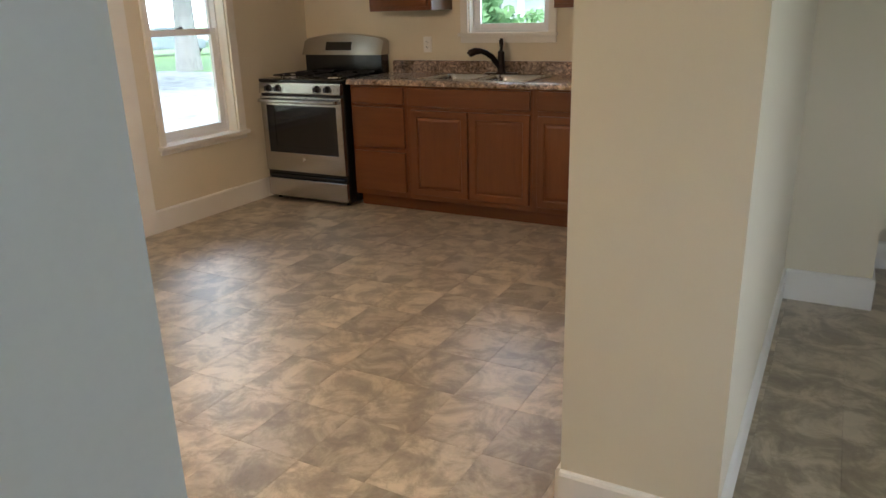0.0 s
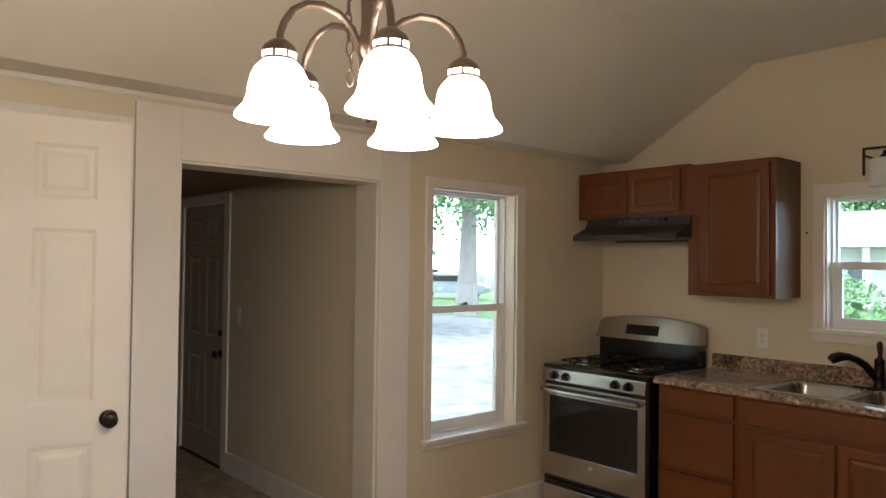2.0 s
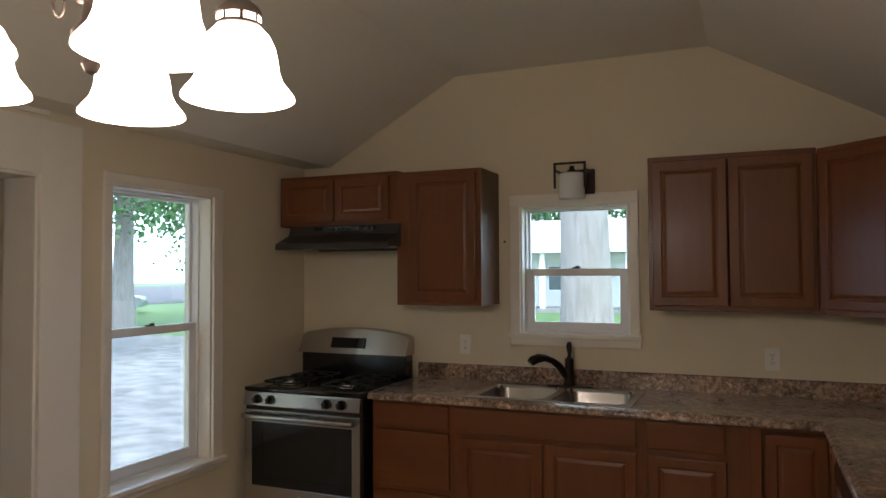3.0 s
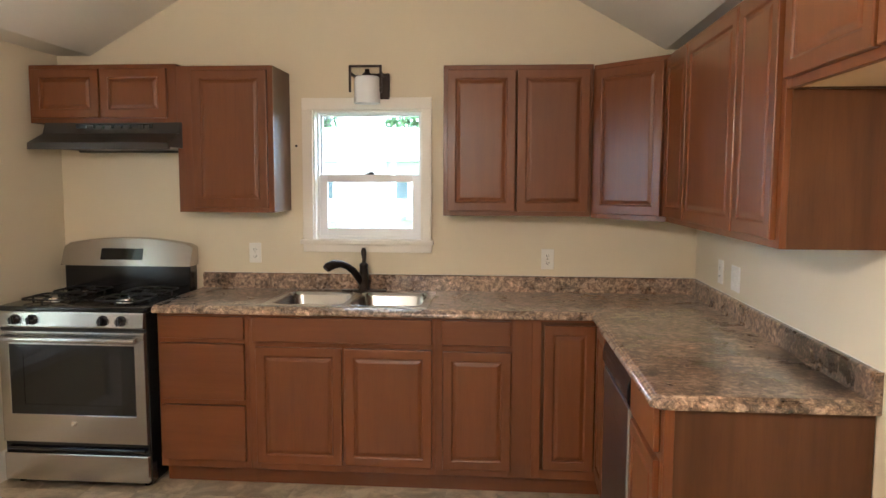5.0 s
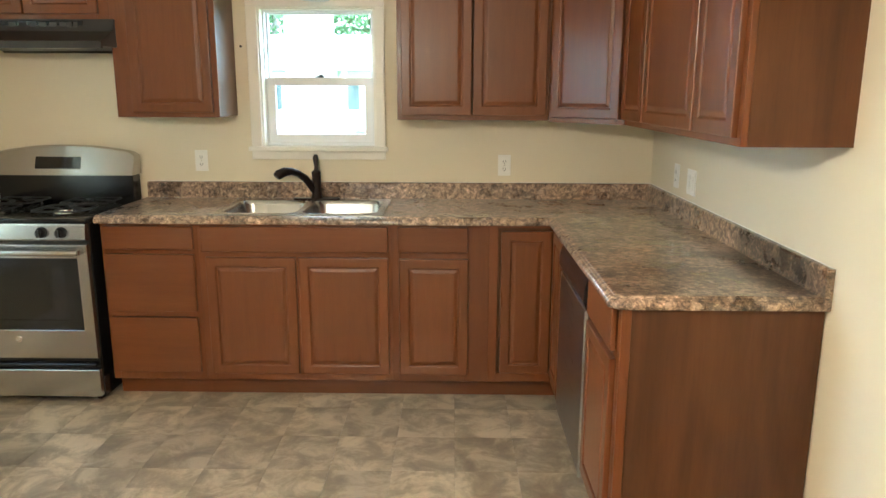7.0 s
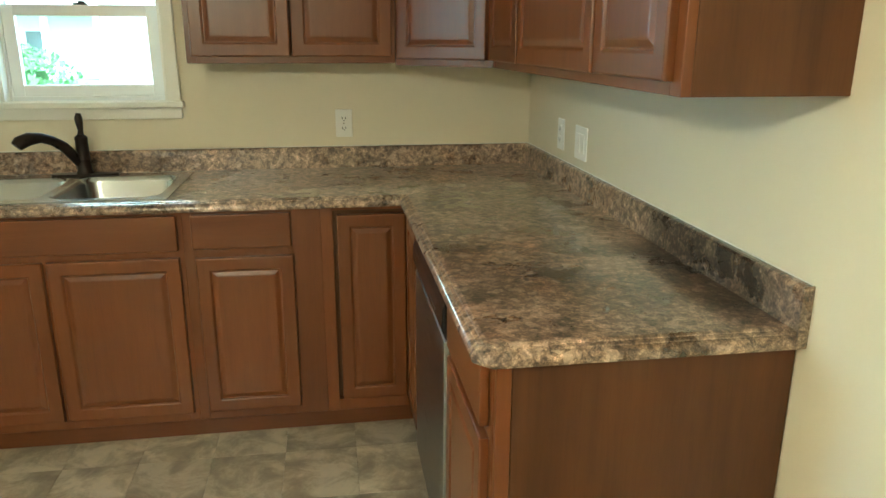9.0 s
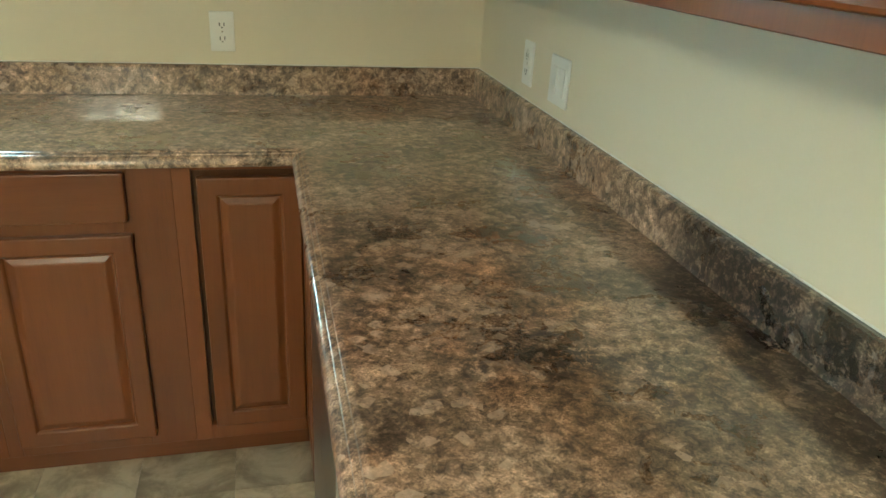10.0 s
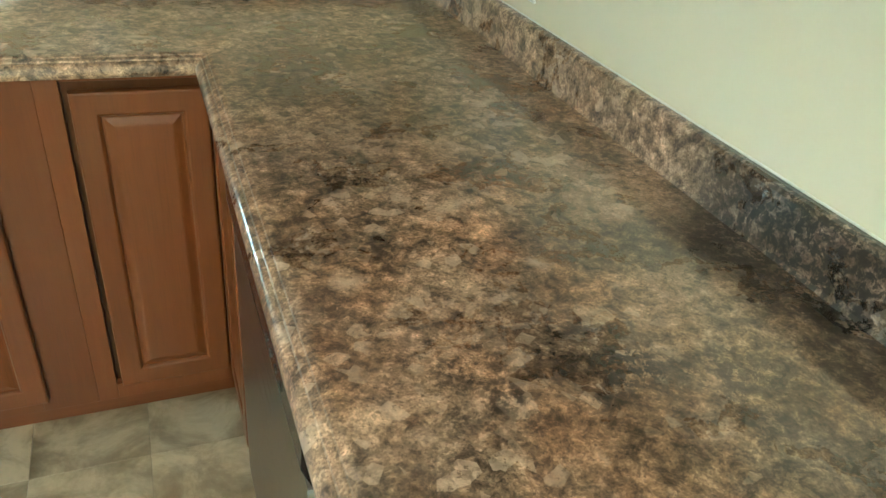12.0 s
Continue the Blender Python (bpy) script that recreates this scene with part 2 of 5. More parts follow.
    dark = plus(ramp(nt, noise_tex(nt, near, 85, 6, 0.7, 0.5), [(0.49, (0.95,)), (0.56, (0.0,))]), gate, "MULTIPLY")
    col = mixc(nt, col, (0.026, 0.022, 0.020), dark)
    # cool darkening by the wall: dark print with a bluish reflection coloured in
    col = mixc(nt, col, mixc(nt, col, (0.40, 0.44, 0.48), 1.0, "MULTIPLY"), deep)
    dark2 = ramp(nt, noise_tex(nt, near, 150, 5, 0.7), [(0.36, (0.7,)), (0.42, (0.0,))])
    col = mixc(nt, col, (0.060, 0.044, 0.034), dark2)
    col = mixc(nt, col, (1.36, 1.17, 1.06), 1.0, "MULTIPLY")
    nt.links.new(col, b.inputs["Base Color"])
    fine = noise_tex(nt, base, 420, 2)
    nt.links.new(ramp(nt, cloud, [(0.3, (0.24,)), (0.7, (0.34,))]), b.inputs["Roughness"])
    b.inputs["Coat Weight"].default_value = 0.9
    b.inputs["Coat IOR"].default_value = 1.6
    b.inputs["Coat Roughness"].default_value = 0.08
    bump(nt, b, fine, 0.08, 0.0003)
    return m


LAM = make_laminate()


def make_tile():
    m, nt, b = mat("floor_vinyl", 0.32)
    b.inputs["Coat Weight"].default_value = 1.0
    b.inputs["Coat IOR"].default_value = 1.65
    b.inputs["Coat Roughness"].default_value = 0.42
    oi = nt.nodes.new("ShaderNodeObjectInfo")
    base = coords(nt)
    off = nt.nodes.new("ShaderNodeVectorMath")
    off.operation = "MULTIPLY_ADD"
    off.inputs[1].default_value = (37.0, 53.0, 0.0)
    comb = nt.nodes.new("ShaderNodeCombineXYZ")
    nt.links.new(oi.outputs["Random"], comb.inputs[0])
    nt.links.new(oi.outputs["Random"], comb.inputs[1])
    nt.links.new(comb.outputs[0], off.inputs[0])
    nt.links.new(base, off.inputs[2])
    v = off.outputs[0]
    n1 = noise_tex(nt, v, 6.5, 7, 0.66, 0.5)
    n2 = noise_tex(nt, v, 26.0, 5, 0.6, 0.8)
    col = ramp(nt, n1, [(0.34, (0.200, 0.150, 0.085)), (0.45, (0.310, 0.245, 0.150)), (0.51, (0.455, 0.370, 0.238)), (0.60, (0.660, 0.555, 0.390))])
    col = mixc(nt, col, ramp(nt, n2, [(0.35, (0.16, 0.12, 0.08)), (0.65, (0.36, 0.29, 0.21))]), 0.28)
    tone = nt.nodes.new("ShaderNodeMapRange")
    tone.inputs[3].default_value, tone.inputs[4].default_value = 0.82, 1.16
    nt.links.new(oi.outputs["Random"], tone.inputs[0])
    hsv = nt.nodes.new("ShaderNodeHueSaturation")
    nt.links.new(tone.outputs[0], hsv.inputs["Value"])
    nt.links.new(col, hsv.inputs["Color"])
    nt.links.new(hsv.outputs[0], b.inputs["Base Color"])
    nt.links.new(ramp(nt, n2, [(0.3, (0.36,)), (0.7, (0.50,))]), b.inputs["Roughness"])
    bump(nt, b, n2, 0.25, 0.001)
    return m


TILE = make_tile()
GROUT = varied("grout", (0.17, 0.125, 0.085), (0.22, 0.165, 0.115), 0.6, 20, 200, 0.2)


def glass(name, color=(1, 1, 1), rough=0.0):
    m, nt, b = mat(name, rough)
    g = node(nt, "BsdfGlossy", Roughness=0.02)
    t = node(nt, "BsdfTransparent")
    t.inputs[0].default_value = (*color, 1)
    lw = node(nt, "LayerWeight", Blend=0.5)
    pw = nt.nodes.new("ShaderNodeMath")
    pw.operation = "POWER"
    pw.inputs[1].default_value = 4.0
    nt.links.new(lw.outputs["Facing"], pw.inputs[0])
    fr = nt.nodes.new("ShaderNodeMapRange")
    fr.inputs[3].default_value, fr.inputs[4].default_value = 0.04, 0.9
    nt.links.new(pw.outputs[0], fr.inputs[0])
    mx = nt.nodes.new("ShaderNodeMixShader")
    nt.links.new(fr.outputs[0], mx.inputs[0])
    nt.links.new(t.outputs[0], mx.inputs[1])
    nt.links.new(g.outputs[0], mx.inputs[2])
    nt.links.new(mx.outputs[0], nt.nodes["Material Output"].inputs[0])
    return m


GLASS = glass("window_glass", (0.93, 0.98, 0.97))
OVENGL = varied("oven_glass", (0.010, 0.009, 0.009), (0.014, 0.013, 0.012), 0.06, 3, 10, 0.0)


def glowing(name, color, strength, base):
    m, nt, b = mat(name, 0.35)
    b.inputs["Base Color"].default_value = (*base, 1)
    b.inputs["Emission Color"].default_value = (*color, 1)
    b.inputs["Emission Strength"].default_value = strength
    return m


SHADE = glowing("lit_glass_shade", (1.0, 0.80, 0.55), SHADE_W, (0.85, 0.80, 0.7))
HOUSEGL = varied("far_window_glass", (0.10, 0.13, 0.14), (0.14, 0.17, 0.18), 0.15)
FROST = varied("frosted_glass", (0.72, 0.75, 0.76), (0.78, 0.80, 0.81), 0.35, 8, 100, 0.02)


def ground_mat(name, stops, scale, rough=0.9, bmp=0.4):
    m, nt, b = mat(name, rough)
    v = coords(nt)
    n = noise_tex(nt, v, scale, 8, 0.65)
    n2 = noise_tex(nt, v, scale * 0.12, 4)
    col = ramp(nt, n, stops)
    col = mixc(nt, col, mixc(nt, (0.5, 0.5, 0.5), n2, 0.9), 0.5, "OVERLAY")
    nt.links.new(col, b.inputs["Base Color"])
    bump(nt, b, n, bmp, 0.02)
    return m


GRASS = ground_mat("lawn", [(0.3, (0.06, 0.13, 0.035)), (0.7, (0.13, 0.24, 0.07))], 12)
GRAVEL = ground_mat("gravel", [(0.34, (0.13, 0.135, 0.125)), (0.62, (0.27, 0.27, 0.26))], 2.2)
ASPH = ground_mat("asphalt", [(0.3, (0.06, 0.06, 0.06)), (0.7, (0.10, 0.10, 0.10))], 30)
LEAF = ground_mat("leaves", [(0.3, (0.06, 0.14, 0.05)), (0.7, (0.14, 0.27, 0.10))], 5)
SIDING = varied("white_siding", (0.70, 0.70, 0.68), (0.78, 0.78, 0.76), 0.6)
ROOFM = ground_mat("pale_shingle", [(0.3, (0.45, 0.44, 0.43)), (0.7, (0.58, 0.57, 0.55))], 6)
CARP = varied("car_paint", (0.04, 0.05, 0.06), (0.05, 0.06, 0.07), 0.25)
CARS = varied("silver_paint", (0.16, 0.19, 0.20), (0.20, 0.23, 0.24), 0.25, metal=0.4)
TYRE = varied("tyre_rubber", (0.015, 0.015, 0.015), (0.02, 0.02, 0.02), 0.8)


def make_bark():
    m, nt, b = mat("bark", 0.9)
    n = noise_tex(nt, coords(nt, (9, 9, 1.6)), 1.5, 8, 0.7, 0.8)
    nt.links.new(ramp(nt, n, [(0.3, (0.20, 0.18, 0.16)), (0.5, (0.29, 0.27, 0.245)), (0.75, (0.36, 0.335, 0.31))]), b.inputs["Base Color"])
    bump(nt, b, n, 0.9, 0.03)
    return m


BARK = make_bark()


# ---- mesh helpers ----
def box(bm, x0, x1, y0, y1, z0, z1, bev=0.0, seg=1):
    vs = [bm.verts.new((x, y, z)) for x in (x0, x1) for y in (y0, y1) for z in (z0, z1)]
    fs = [(0, 1, 3, 2), (4, 6, 7, 5), (0, 4, 5, 1), (2, 3, 7, 6), (0, 2, 6, 4), (1, 5, 7, 3)]
    faces = [bm.faces.new([vs[i] for i in f]) for f in fs]
    if bev > 0:
        es = list({e for f in faces for e in f.edges})
        bmesh.ops.bevel(bm, geom=es, offset=bev, segments=seg, affect="EDGES", profile=0.5)
    return faces


def prism(bm, pts, axis, a, b):
    """A closed prism: the outline pts in the plane across the axis, from a to b."""
    def place(p, k):
        return {"x": (k, p[0], p[1]), "y": (p[0], k, p[1]), "z": (p[0], p[1], k)}[axis]
    v0 = [bm.verts.new(place(p, a)) for p in pts]
    v1 = [bm.verts.new(place(p, b)) for p in pts]
    n = len(pts)
    bm.faces.new(v0)
    bm.faces.new(list(reversed(v1)))
    for i in range(n):
        bm.faces.new((v0[i], v0[(i + 1) % n], v1[(i + 1) % n], v1[i]))


def lathe(bm, prof, n=24, at=(0, 0, 0), axis="z"):
    """Turns the outline (radius, height) about an axis through at."""
    def place(r, h, a):
        u, v = r * math.cos(a), r * math.sin(a)
        p = {"z": (u, v, h), "y": (u, h, v), "x": (h, u, v)}[axis]
        return tuple(p[i] + at[i] for i in range(3))
    rings = []
    for r, h in prof:
        if r < 1e-5:
            rings.append([bm.verts.new(place(0, h, 0))])
        else:
            rings.append([bm.verts.new(place(r, h, 2 * math.pi * i / n)) for i in range(n)])
    for a, b in zip(rings, rings[1:]):
        for i in range(n):
            j = (i + 1) % n
            if len(a) == 1 and len(b) == 1:
                continue
            if len(a) == 1:
                bm.faces.new((a[0], b[i], b[j]))
            elif len(b) == 1:
                bm.faces.new((a[i], a[j], b[0]))
            else:
                bm.faces.new((a[i], a[j], b[j], b[i]))


def tube(bm, pts, radii, n=10, caps=True):
    """A round bar along pts."""
    pts = [Vector(p) for p in pts]
    if isinstance(radii, (int, float)):
        radii = [radii] * len(pts)
    rings, up = [], None
    for i, p in enumerate(pts):
        d = (pts[min(i + 1, len(pts) - 1)] - pts[max(i - 1, 0)]).normalized()
        if up is None:
            up = d.orthogonal().normalized()
        up = (up - d * up.dot(d)).normalized()
        side = d.cross(up)
        rings.append([bm.verts.new(p + radii[i] * (math.cos(2 * math.pi * k / n) * up + math.sin(2 * math.pi * k / n) * side)) for k in range(n)])
    for a, b in zip(rings, rings[1:]):
        for k in range(n):
            bm.faces.new((a[k], a[(k + 1) % n], b[(k + 1) % n], b[k]))
    if caps:
        bm.faces.new(list(reversed(rings[0])))
        bm.faces.new(rings[-1])


def part(name, bm, material, parent=None, label="", smooth=False, kind="", m=None):
    me = bpy.data.meshes.new(name)
    bmesh.ops.recalc_face_normals(bm, faces=bm.faces)
    bm.to_mesh(me)
    bm.free()
    me.materials.append(material)
    if smooth:
        me.polygons.foreach_set("use_smooth", [True] * len(me.polygons))
        me.set_sharp_from_angle(angle=radians(35))
    ob = new(name, me)
    if parent is not None:
        ob.parent = parent
    if m is not None:
        ob.matrix_basis = m
    if label:
        ob["label"] = label
    if kind:
        ob["kind"] = kind
    return ob


def boxes(name, material, parent, *specs, bev=0.0, **kw):
    bm = bmesh.new()
    for s in specs:
        box(bm, *s, bev=bev)
    return part(name, bm, material, parent, **kw)


def thing(name, m=None, label="", category="", group=""):
    ob = new(name)
    ob.empty_display_size = 0.1
    if m is not None:
        ob.matrix_basis = m
    return tagged(ob, label, category, group)


def setting(name, material, *specs, bev=0.0, label=""):
    ob = boxes(name, material, None, *specs, bev=bev)
    return tagged(ob, label, kind="structure")


# ---- the room ----
W = 3.61          # inner width of the kitchen
S = -4.72         # its south wall
T = 0.19          # thickness of the west and north walls
TOP = 3.0

# west window, wall hole and hall opening
WW = (-1.570, -0.890, 0.555, 1.975)
HO = (-3.0, -1.94, 1.975)
CD = (-4.03, -3.26, 2.06)
setting("wall_west", WALL,
        (-T, 0, WW[1], 0, 0, TOP), (-T, 0, WW[0], WW[1], 0, WW[2]), (-T, 0, WW[0], WW[1], WW[3], TOP),
        (-T, 0, HO[1], WW[0], 0, TOP), (-T, 0, HO[0], HO[1], HO[2], TOP),
        (-T, 0, CD[1], HO[0], 0, TOP), (-T, 0, CD[0], CD[1], CD[2], TOP), (-T, 0, S, CD[0], 0, TOP))
NW = (1.486, 2.105, 1.205, 1.935)
setting("wall_north", WALL,
        (-T, NW[0], 0, T, 0, TOP), (NW[0], NW[1], 0, T, 0, NW[2]), (NW[0], NW[1], 0, T, NW[3], TOP), (NW[1], 3.80, 0, T, 0, TOP))
setting("wall_east", WALL, (W, 3.78, -3.24, 0, 0, TOP))
setting("wall_alcove", WALL, (3.375, W, -3.24, -3.12, 0, TOP))
setting("wall_south", WALL, (-T, 3.71, S - 0.13, S, 0, TOP))
# closet behind the ajar door, and the hall
setting("wall_closet", WALL, (-1.0, -0.9, S - 0.13, -3.10, -0.1, TOP), (-0.9, -T, S - 0.13, S, 0, TOP))
setting("wall_hall_north", WALL, (-2.0, -T, -1.90, -1.78, 0, TOP), (-2.80, -2.0, -1.90, -1.78, 1.975, TOP), (-3.3, -2.80, -1.90, -1.78, 0, TOP))
# out-of-view hall walls, coloured dark to keep the hall dim
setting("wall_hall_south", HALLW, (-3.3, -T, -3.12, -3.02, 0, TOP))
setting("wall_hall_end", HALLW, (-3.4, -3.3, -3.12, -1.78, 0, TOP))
# the room on the other side
setting("wall_entry_grey", GREY, (3.71, 3.718, -6.6, -4.712, 0, 2.4))
setting("wall_entry_pale", WALL, (3.78, 3.784, -3.2395, -1.25, 0.15, 2.4))
setting("wall_entry_west", WALL, (3.58, 3.71, -6.6, S - 0.13, 0, TOP))
setting("wall_entry_south", WALL, (3.58, 6.2, -6.7, -6.6, 0, TOP))
setting("wall_entry_east", WALL, (6.1, 6.2, -6.6, -4.9, 0, TOP), (6.1, 6.2, -4.9, -3.5, 0, 0.7), (6.1, 6.2, -4.9, -3.5, 2.1, TOP), (6.1, 6.2, -3.5, 0, 0, TOP))
setting("wall_entry_north", WALL, (3.78, 4.15, -1.25, -1.13, 0, TOP))
setting("wall_entry_return", WALL, (4.05, 4.15, -1.13, -0.6, 0, TOP))
setting("wall_entry_far", WALL, (4.15, 6.1, -0.6, -0.5, 0, TOP))

bm = bmesh.new()
ey, fl = 2.245, 2.745
prism(bm, [(0, ey), (0.20, ey), (1.085, fl), (2.525, fl), (3.41, ey), (W + 0.0, ey), (W, TOP), (0, TOP)], "y", S, 0)
tagged(part("ceiling", bm, CEIL), kind="structure")
# coloured dark like the hall walls, to deepen the shade
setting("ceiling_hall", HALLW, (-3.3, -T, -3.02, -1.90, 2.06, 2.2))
setting("ceiling_closet", CEIL, (-0.9, -T, S, -3.12, 2.3, 2.4))
setting("ceiling_entry", CEIL, (3.71, 6.1, -6.6, -3.24, 2.40, 2.5), (3.78, 6.1, -3.24, -0.6, 2.40, 2.5), (W, 3.71, S, -3.24, 2.40, 2.5))
setting("floor", GROUT, (0, 6.1, -6.6, 0, -0.12, -0.004), (-3.3, 0, -3.02, -1.90, -0.12, -0.004), (-0.9, 0, S, -3.02, -0.12, -0.004), (-T, 0, -1.90, 0, -0.12, -0.004))


def baseboard(name, x0, x1, y0, y1, side):
    """A tall flat board with an eased top against a wall; side: the way it faces."""
    h, t = 0.150, 0.016
    bm = bmesh.new()
    prof = [(0, 0), (t, 0), (t, h - 0.012), (t - 0.004, h - 0.003), (t - 0.009, h), (0, h)]
    if side in "+x -x":
        s = 1 if side == "+x" else -1
        prism(bm, [(x0 + s * p[0], p[1]) for p in prof], "y", y0, y1)
    else:
        s = 1 if side == "+y" else -1
        prism(bm, [(y0 + s * p[0], p[1]) for p in prof], "x", x0, x1)
    return tagged(part(name, bm, TRIM), kind="structure")


baseboard("baseboard", 0, 0, -1.74, -0.02, "+x")
baseboard("baseboard", 0, 0, S, -4.14, "+x")
baseboard("baseboard", -2.0 + 0.10, -T, -1.90, 0, "-y")
baseboard("baseboard", -3.3, -2.90, -1.90, 0, "-y")
baseboard("baseboard", -3.3, -T, -3.02, 0, "+y")
baseboard("baseboard", 3.375, 3.78, -3.24, 0, "-y")
baseboard("baseboard", 3.375, 0, -3.24, -3.12, "-x")
baseboard("baseboard", 3.391, W, -3.12, 0, "+y")
baseboard("baseboard", 3.78, 0, -3.256, -1.25, "+x")
baseboard("baseboard", 3.796, 4.15, -1.25, 0, "-y")
baseboard("baseboard", 4.15, 0, -1.266, -0.6, "+x")
baseboard("baseboard", 4.166, 6.1, -0.6, 0, "-y")
baseboard("baseboard", 0.0, 3.71, S, 0, "+y")
baseboard("baseboard", 3.61, 0, -3.10, -1.97, "-x")

# casing round the hall opening, and round the closet door
setting("trim_hall_opening", TRIM, (0, 0.020, HO[1], -1.74, 0, 2.205), (0, 0.020, -3.19, HO[0], 0, 2.205), (0, 0.020, HO[0], HO[1], HO[2], 2.205), bev=0.002)
setting("trim_hall_jamb", TRIM, (-T, 0, HO[1] - 0.012, HO[1], 0, HO[2] - 0.012), (-T, 0, HO[0], HO[0] + 0.012, 0, HO[2] - 0.012), (-T, 0, HO[0], HO[1], HO[2] - 0.012, HO[2]), bev=0.001)
setting("trim_closet", TRIM, (0, 0.016, CD[1], -3.194, 0, 2.13), (0, 0.016, -4.12, CD[0], 0, 2.13), (0, 0.016, CD[0], CD[1], CD[2], 2.13), bev=0.002)
setting("trim_ceiling_edge", TRIM, (0, 0.018, S, -1.9, 2.222, 2.245), bev=0.003)
setting("trim_hall_door", TRIM, (-2.0, -1.91, -1.914, -1.90, 0, 2.04), (-2.89, -2.80, -1.914, -1.90, 0, 2.04), (-2.80, -2.0, -1.914, -1.90, 1.975, 2.04), bev=0.002)


# ---- windows ----
def hung_window(m, w, h, name, rail_z, inset, sash_w, label):
    """A double-hung window for a hole w by h whose outer-left-bottom corner is the origin; -y is the room."""
    win = thing(name, m, label, "window")
    win["kind"] = "structure"
    f = 0.020
    d0, d1 = inset, inset + 0.075
    boxes("window_frame", VINYL, win, (0, f, d0, d1, 0, h), (w - f, w, d0, d1, 0, h), (f, w - f, d0, d1, h - f, h), (f, w - f, d0, d1, 0, f), bev=0.002)
    boxes("jamb_liner", TRIM, win, (-0.001, 0.010, 0, d0, 0.0, h), (w - 0.010, w + 0.001, 0, d0, 0.0, h), (0.010, w - 0.010, 0, d0, h - 0.010, h), bev=0.001)
    s = sash_w
    up = boxes("upper_sash", VINYL, win, (f, f + s, d0 + 0.042, d0 + 0.066, rail_z, h - f), (w - f - s, w - f, d0 + 0.042, d0 + 0.066, rail_z, h - f),
               (f + s, w - f - s, d0 + 0.042, d0 + 0.066, h - f - s * 0.7, h - f), (f + s, w - f - s, d0 + 0.042, d0 + 0.066, rail_z, rail_z + 0.030), bev=0.002)
    s2 = s + 0.032
    lo = boxes("lower_sash", VINYL, win, (f, f + s2, d0 + 0.008, d0 + 0.034, f, rail_z + 0.032), (w - f - s2, w - f, d0 + 0.008, d0 + 0.034, f, rail_z + 0.032),
               (f + s2, w - f - s2, d0 + 0.008, d0 + 0.034, f, f + s2), (f + s2, w - f - s2, d0 + 0.008, d0 + 0.034, rail_z - 0.010, rail_z + 0.032), bev=0.002)
    g1 = boxes("pane", GLASS, up, (f + s - 0.004, w - f - s + 0.004, d0 + 0.052, d0 + 0.056, rail_z + 0.026, h - f - s * 0.7 + 0.004))
    g2 = boxes("pane", GLASS, lo, (f + s2 - 0.004, w - f - s2 + 0.004, d0 + 0.019, d0 + 0.023, f + s2 - 0.004, rail_z - 0.006))
    g1.visible_shadow = g2.visible_shadow = False
    boxes("sash_lock", BRONZE, lo, (w / 2 - 0.026, w / 2 + 0.026, d0 + 0.012, d0 + 0.032, rail_z + 0.032, rail_z + 0.040), (w / 2 - 0.006, w / 2 + 0.02, d0 + 0.008, d0 + 0.022, rail_z + 0.040, rail_z + 0.048), bev=0.002)
    return win


def casing(win, w, h, cl, cr, ct, sill_out, apron, th=0.018):
    boxes("casing", TRIM, win, (-cl, 0, -th, 0, 0, h), (w, w + cr, -th, 0, 0, h), (-cl, w + cr, -th, 0, h, h + ct), bev=0.003)
    boxes("sill", TRIM, win, (-cl - 0.012, w + cr + 0.012, -sill_out, 0.0, -0.022, 0.003), (0.0105, w - 0.0105, 0.0, 0.094, -0.010, 0.003), bev=0.003)
    boxes("apron", TRIM, win, (-cl, w + cr, -th + 0.002, 0, -0.022 - apron, -0.022), bev=0.002)


w1 = hung_window(pose(0, WW[0], WW[2], 0, 0, 90), WW[1] - WW[0], WW[3] - WW[2], "window_1", 0.705, 0.078, 0.020, "tall white double-hung window in painted wooden casing")
casing(w1, WW[1] - WW[0], WW[3] - WW[2], 0.050, 0.075, 0.055, 0.045, 0.035)
w2 = hung_window(pose(NW[0], 0, NW[2]), NW[1] - NW[0], NW[3] - NW[2], "window_2", 0.338, 0.055, 0.012, "small white double-hung window over the sink")
casing(w2, NW[1] - NW[0], NW[3] - NW[2], 0.060, 0.052, 0.065, 0.040, 0.045)
w3 = hung_window(pose(6.1, -3.5, 0.7, 0, 0, -90), 1.4, 1.4, "window_3", 0.70, 0.03, 0.035, "white double-hung window in the next room")


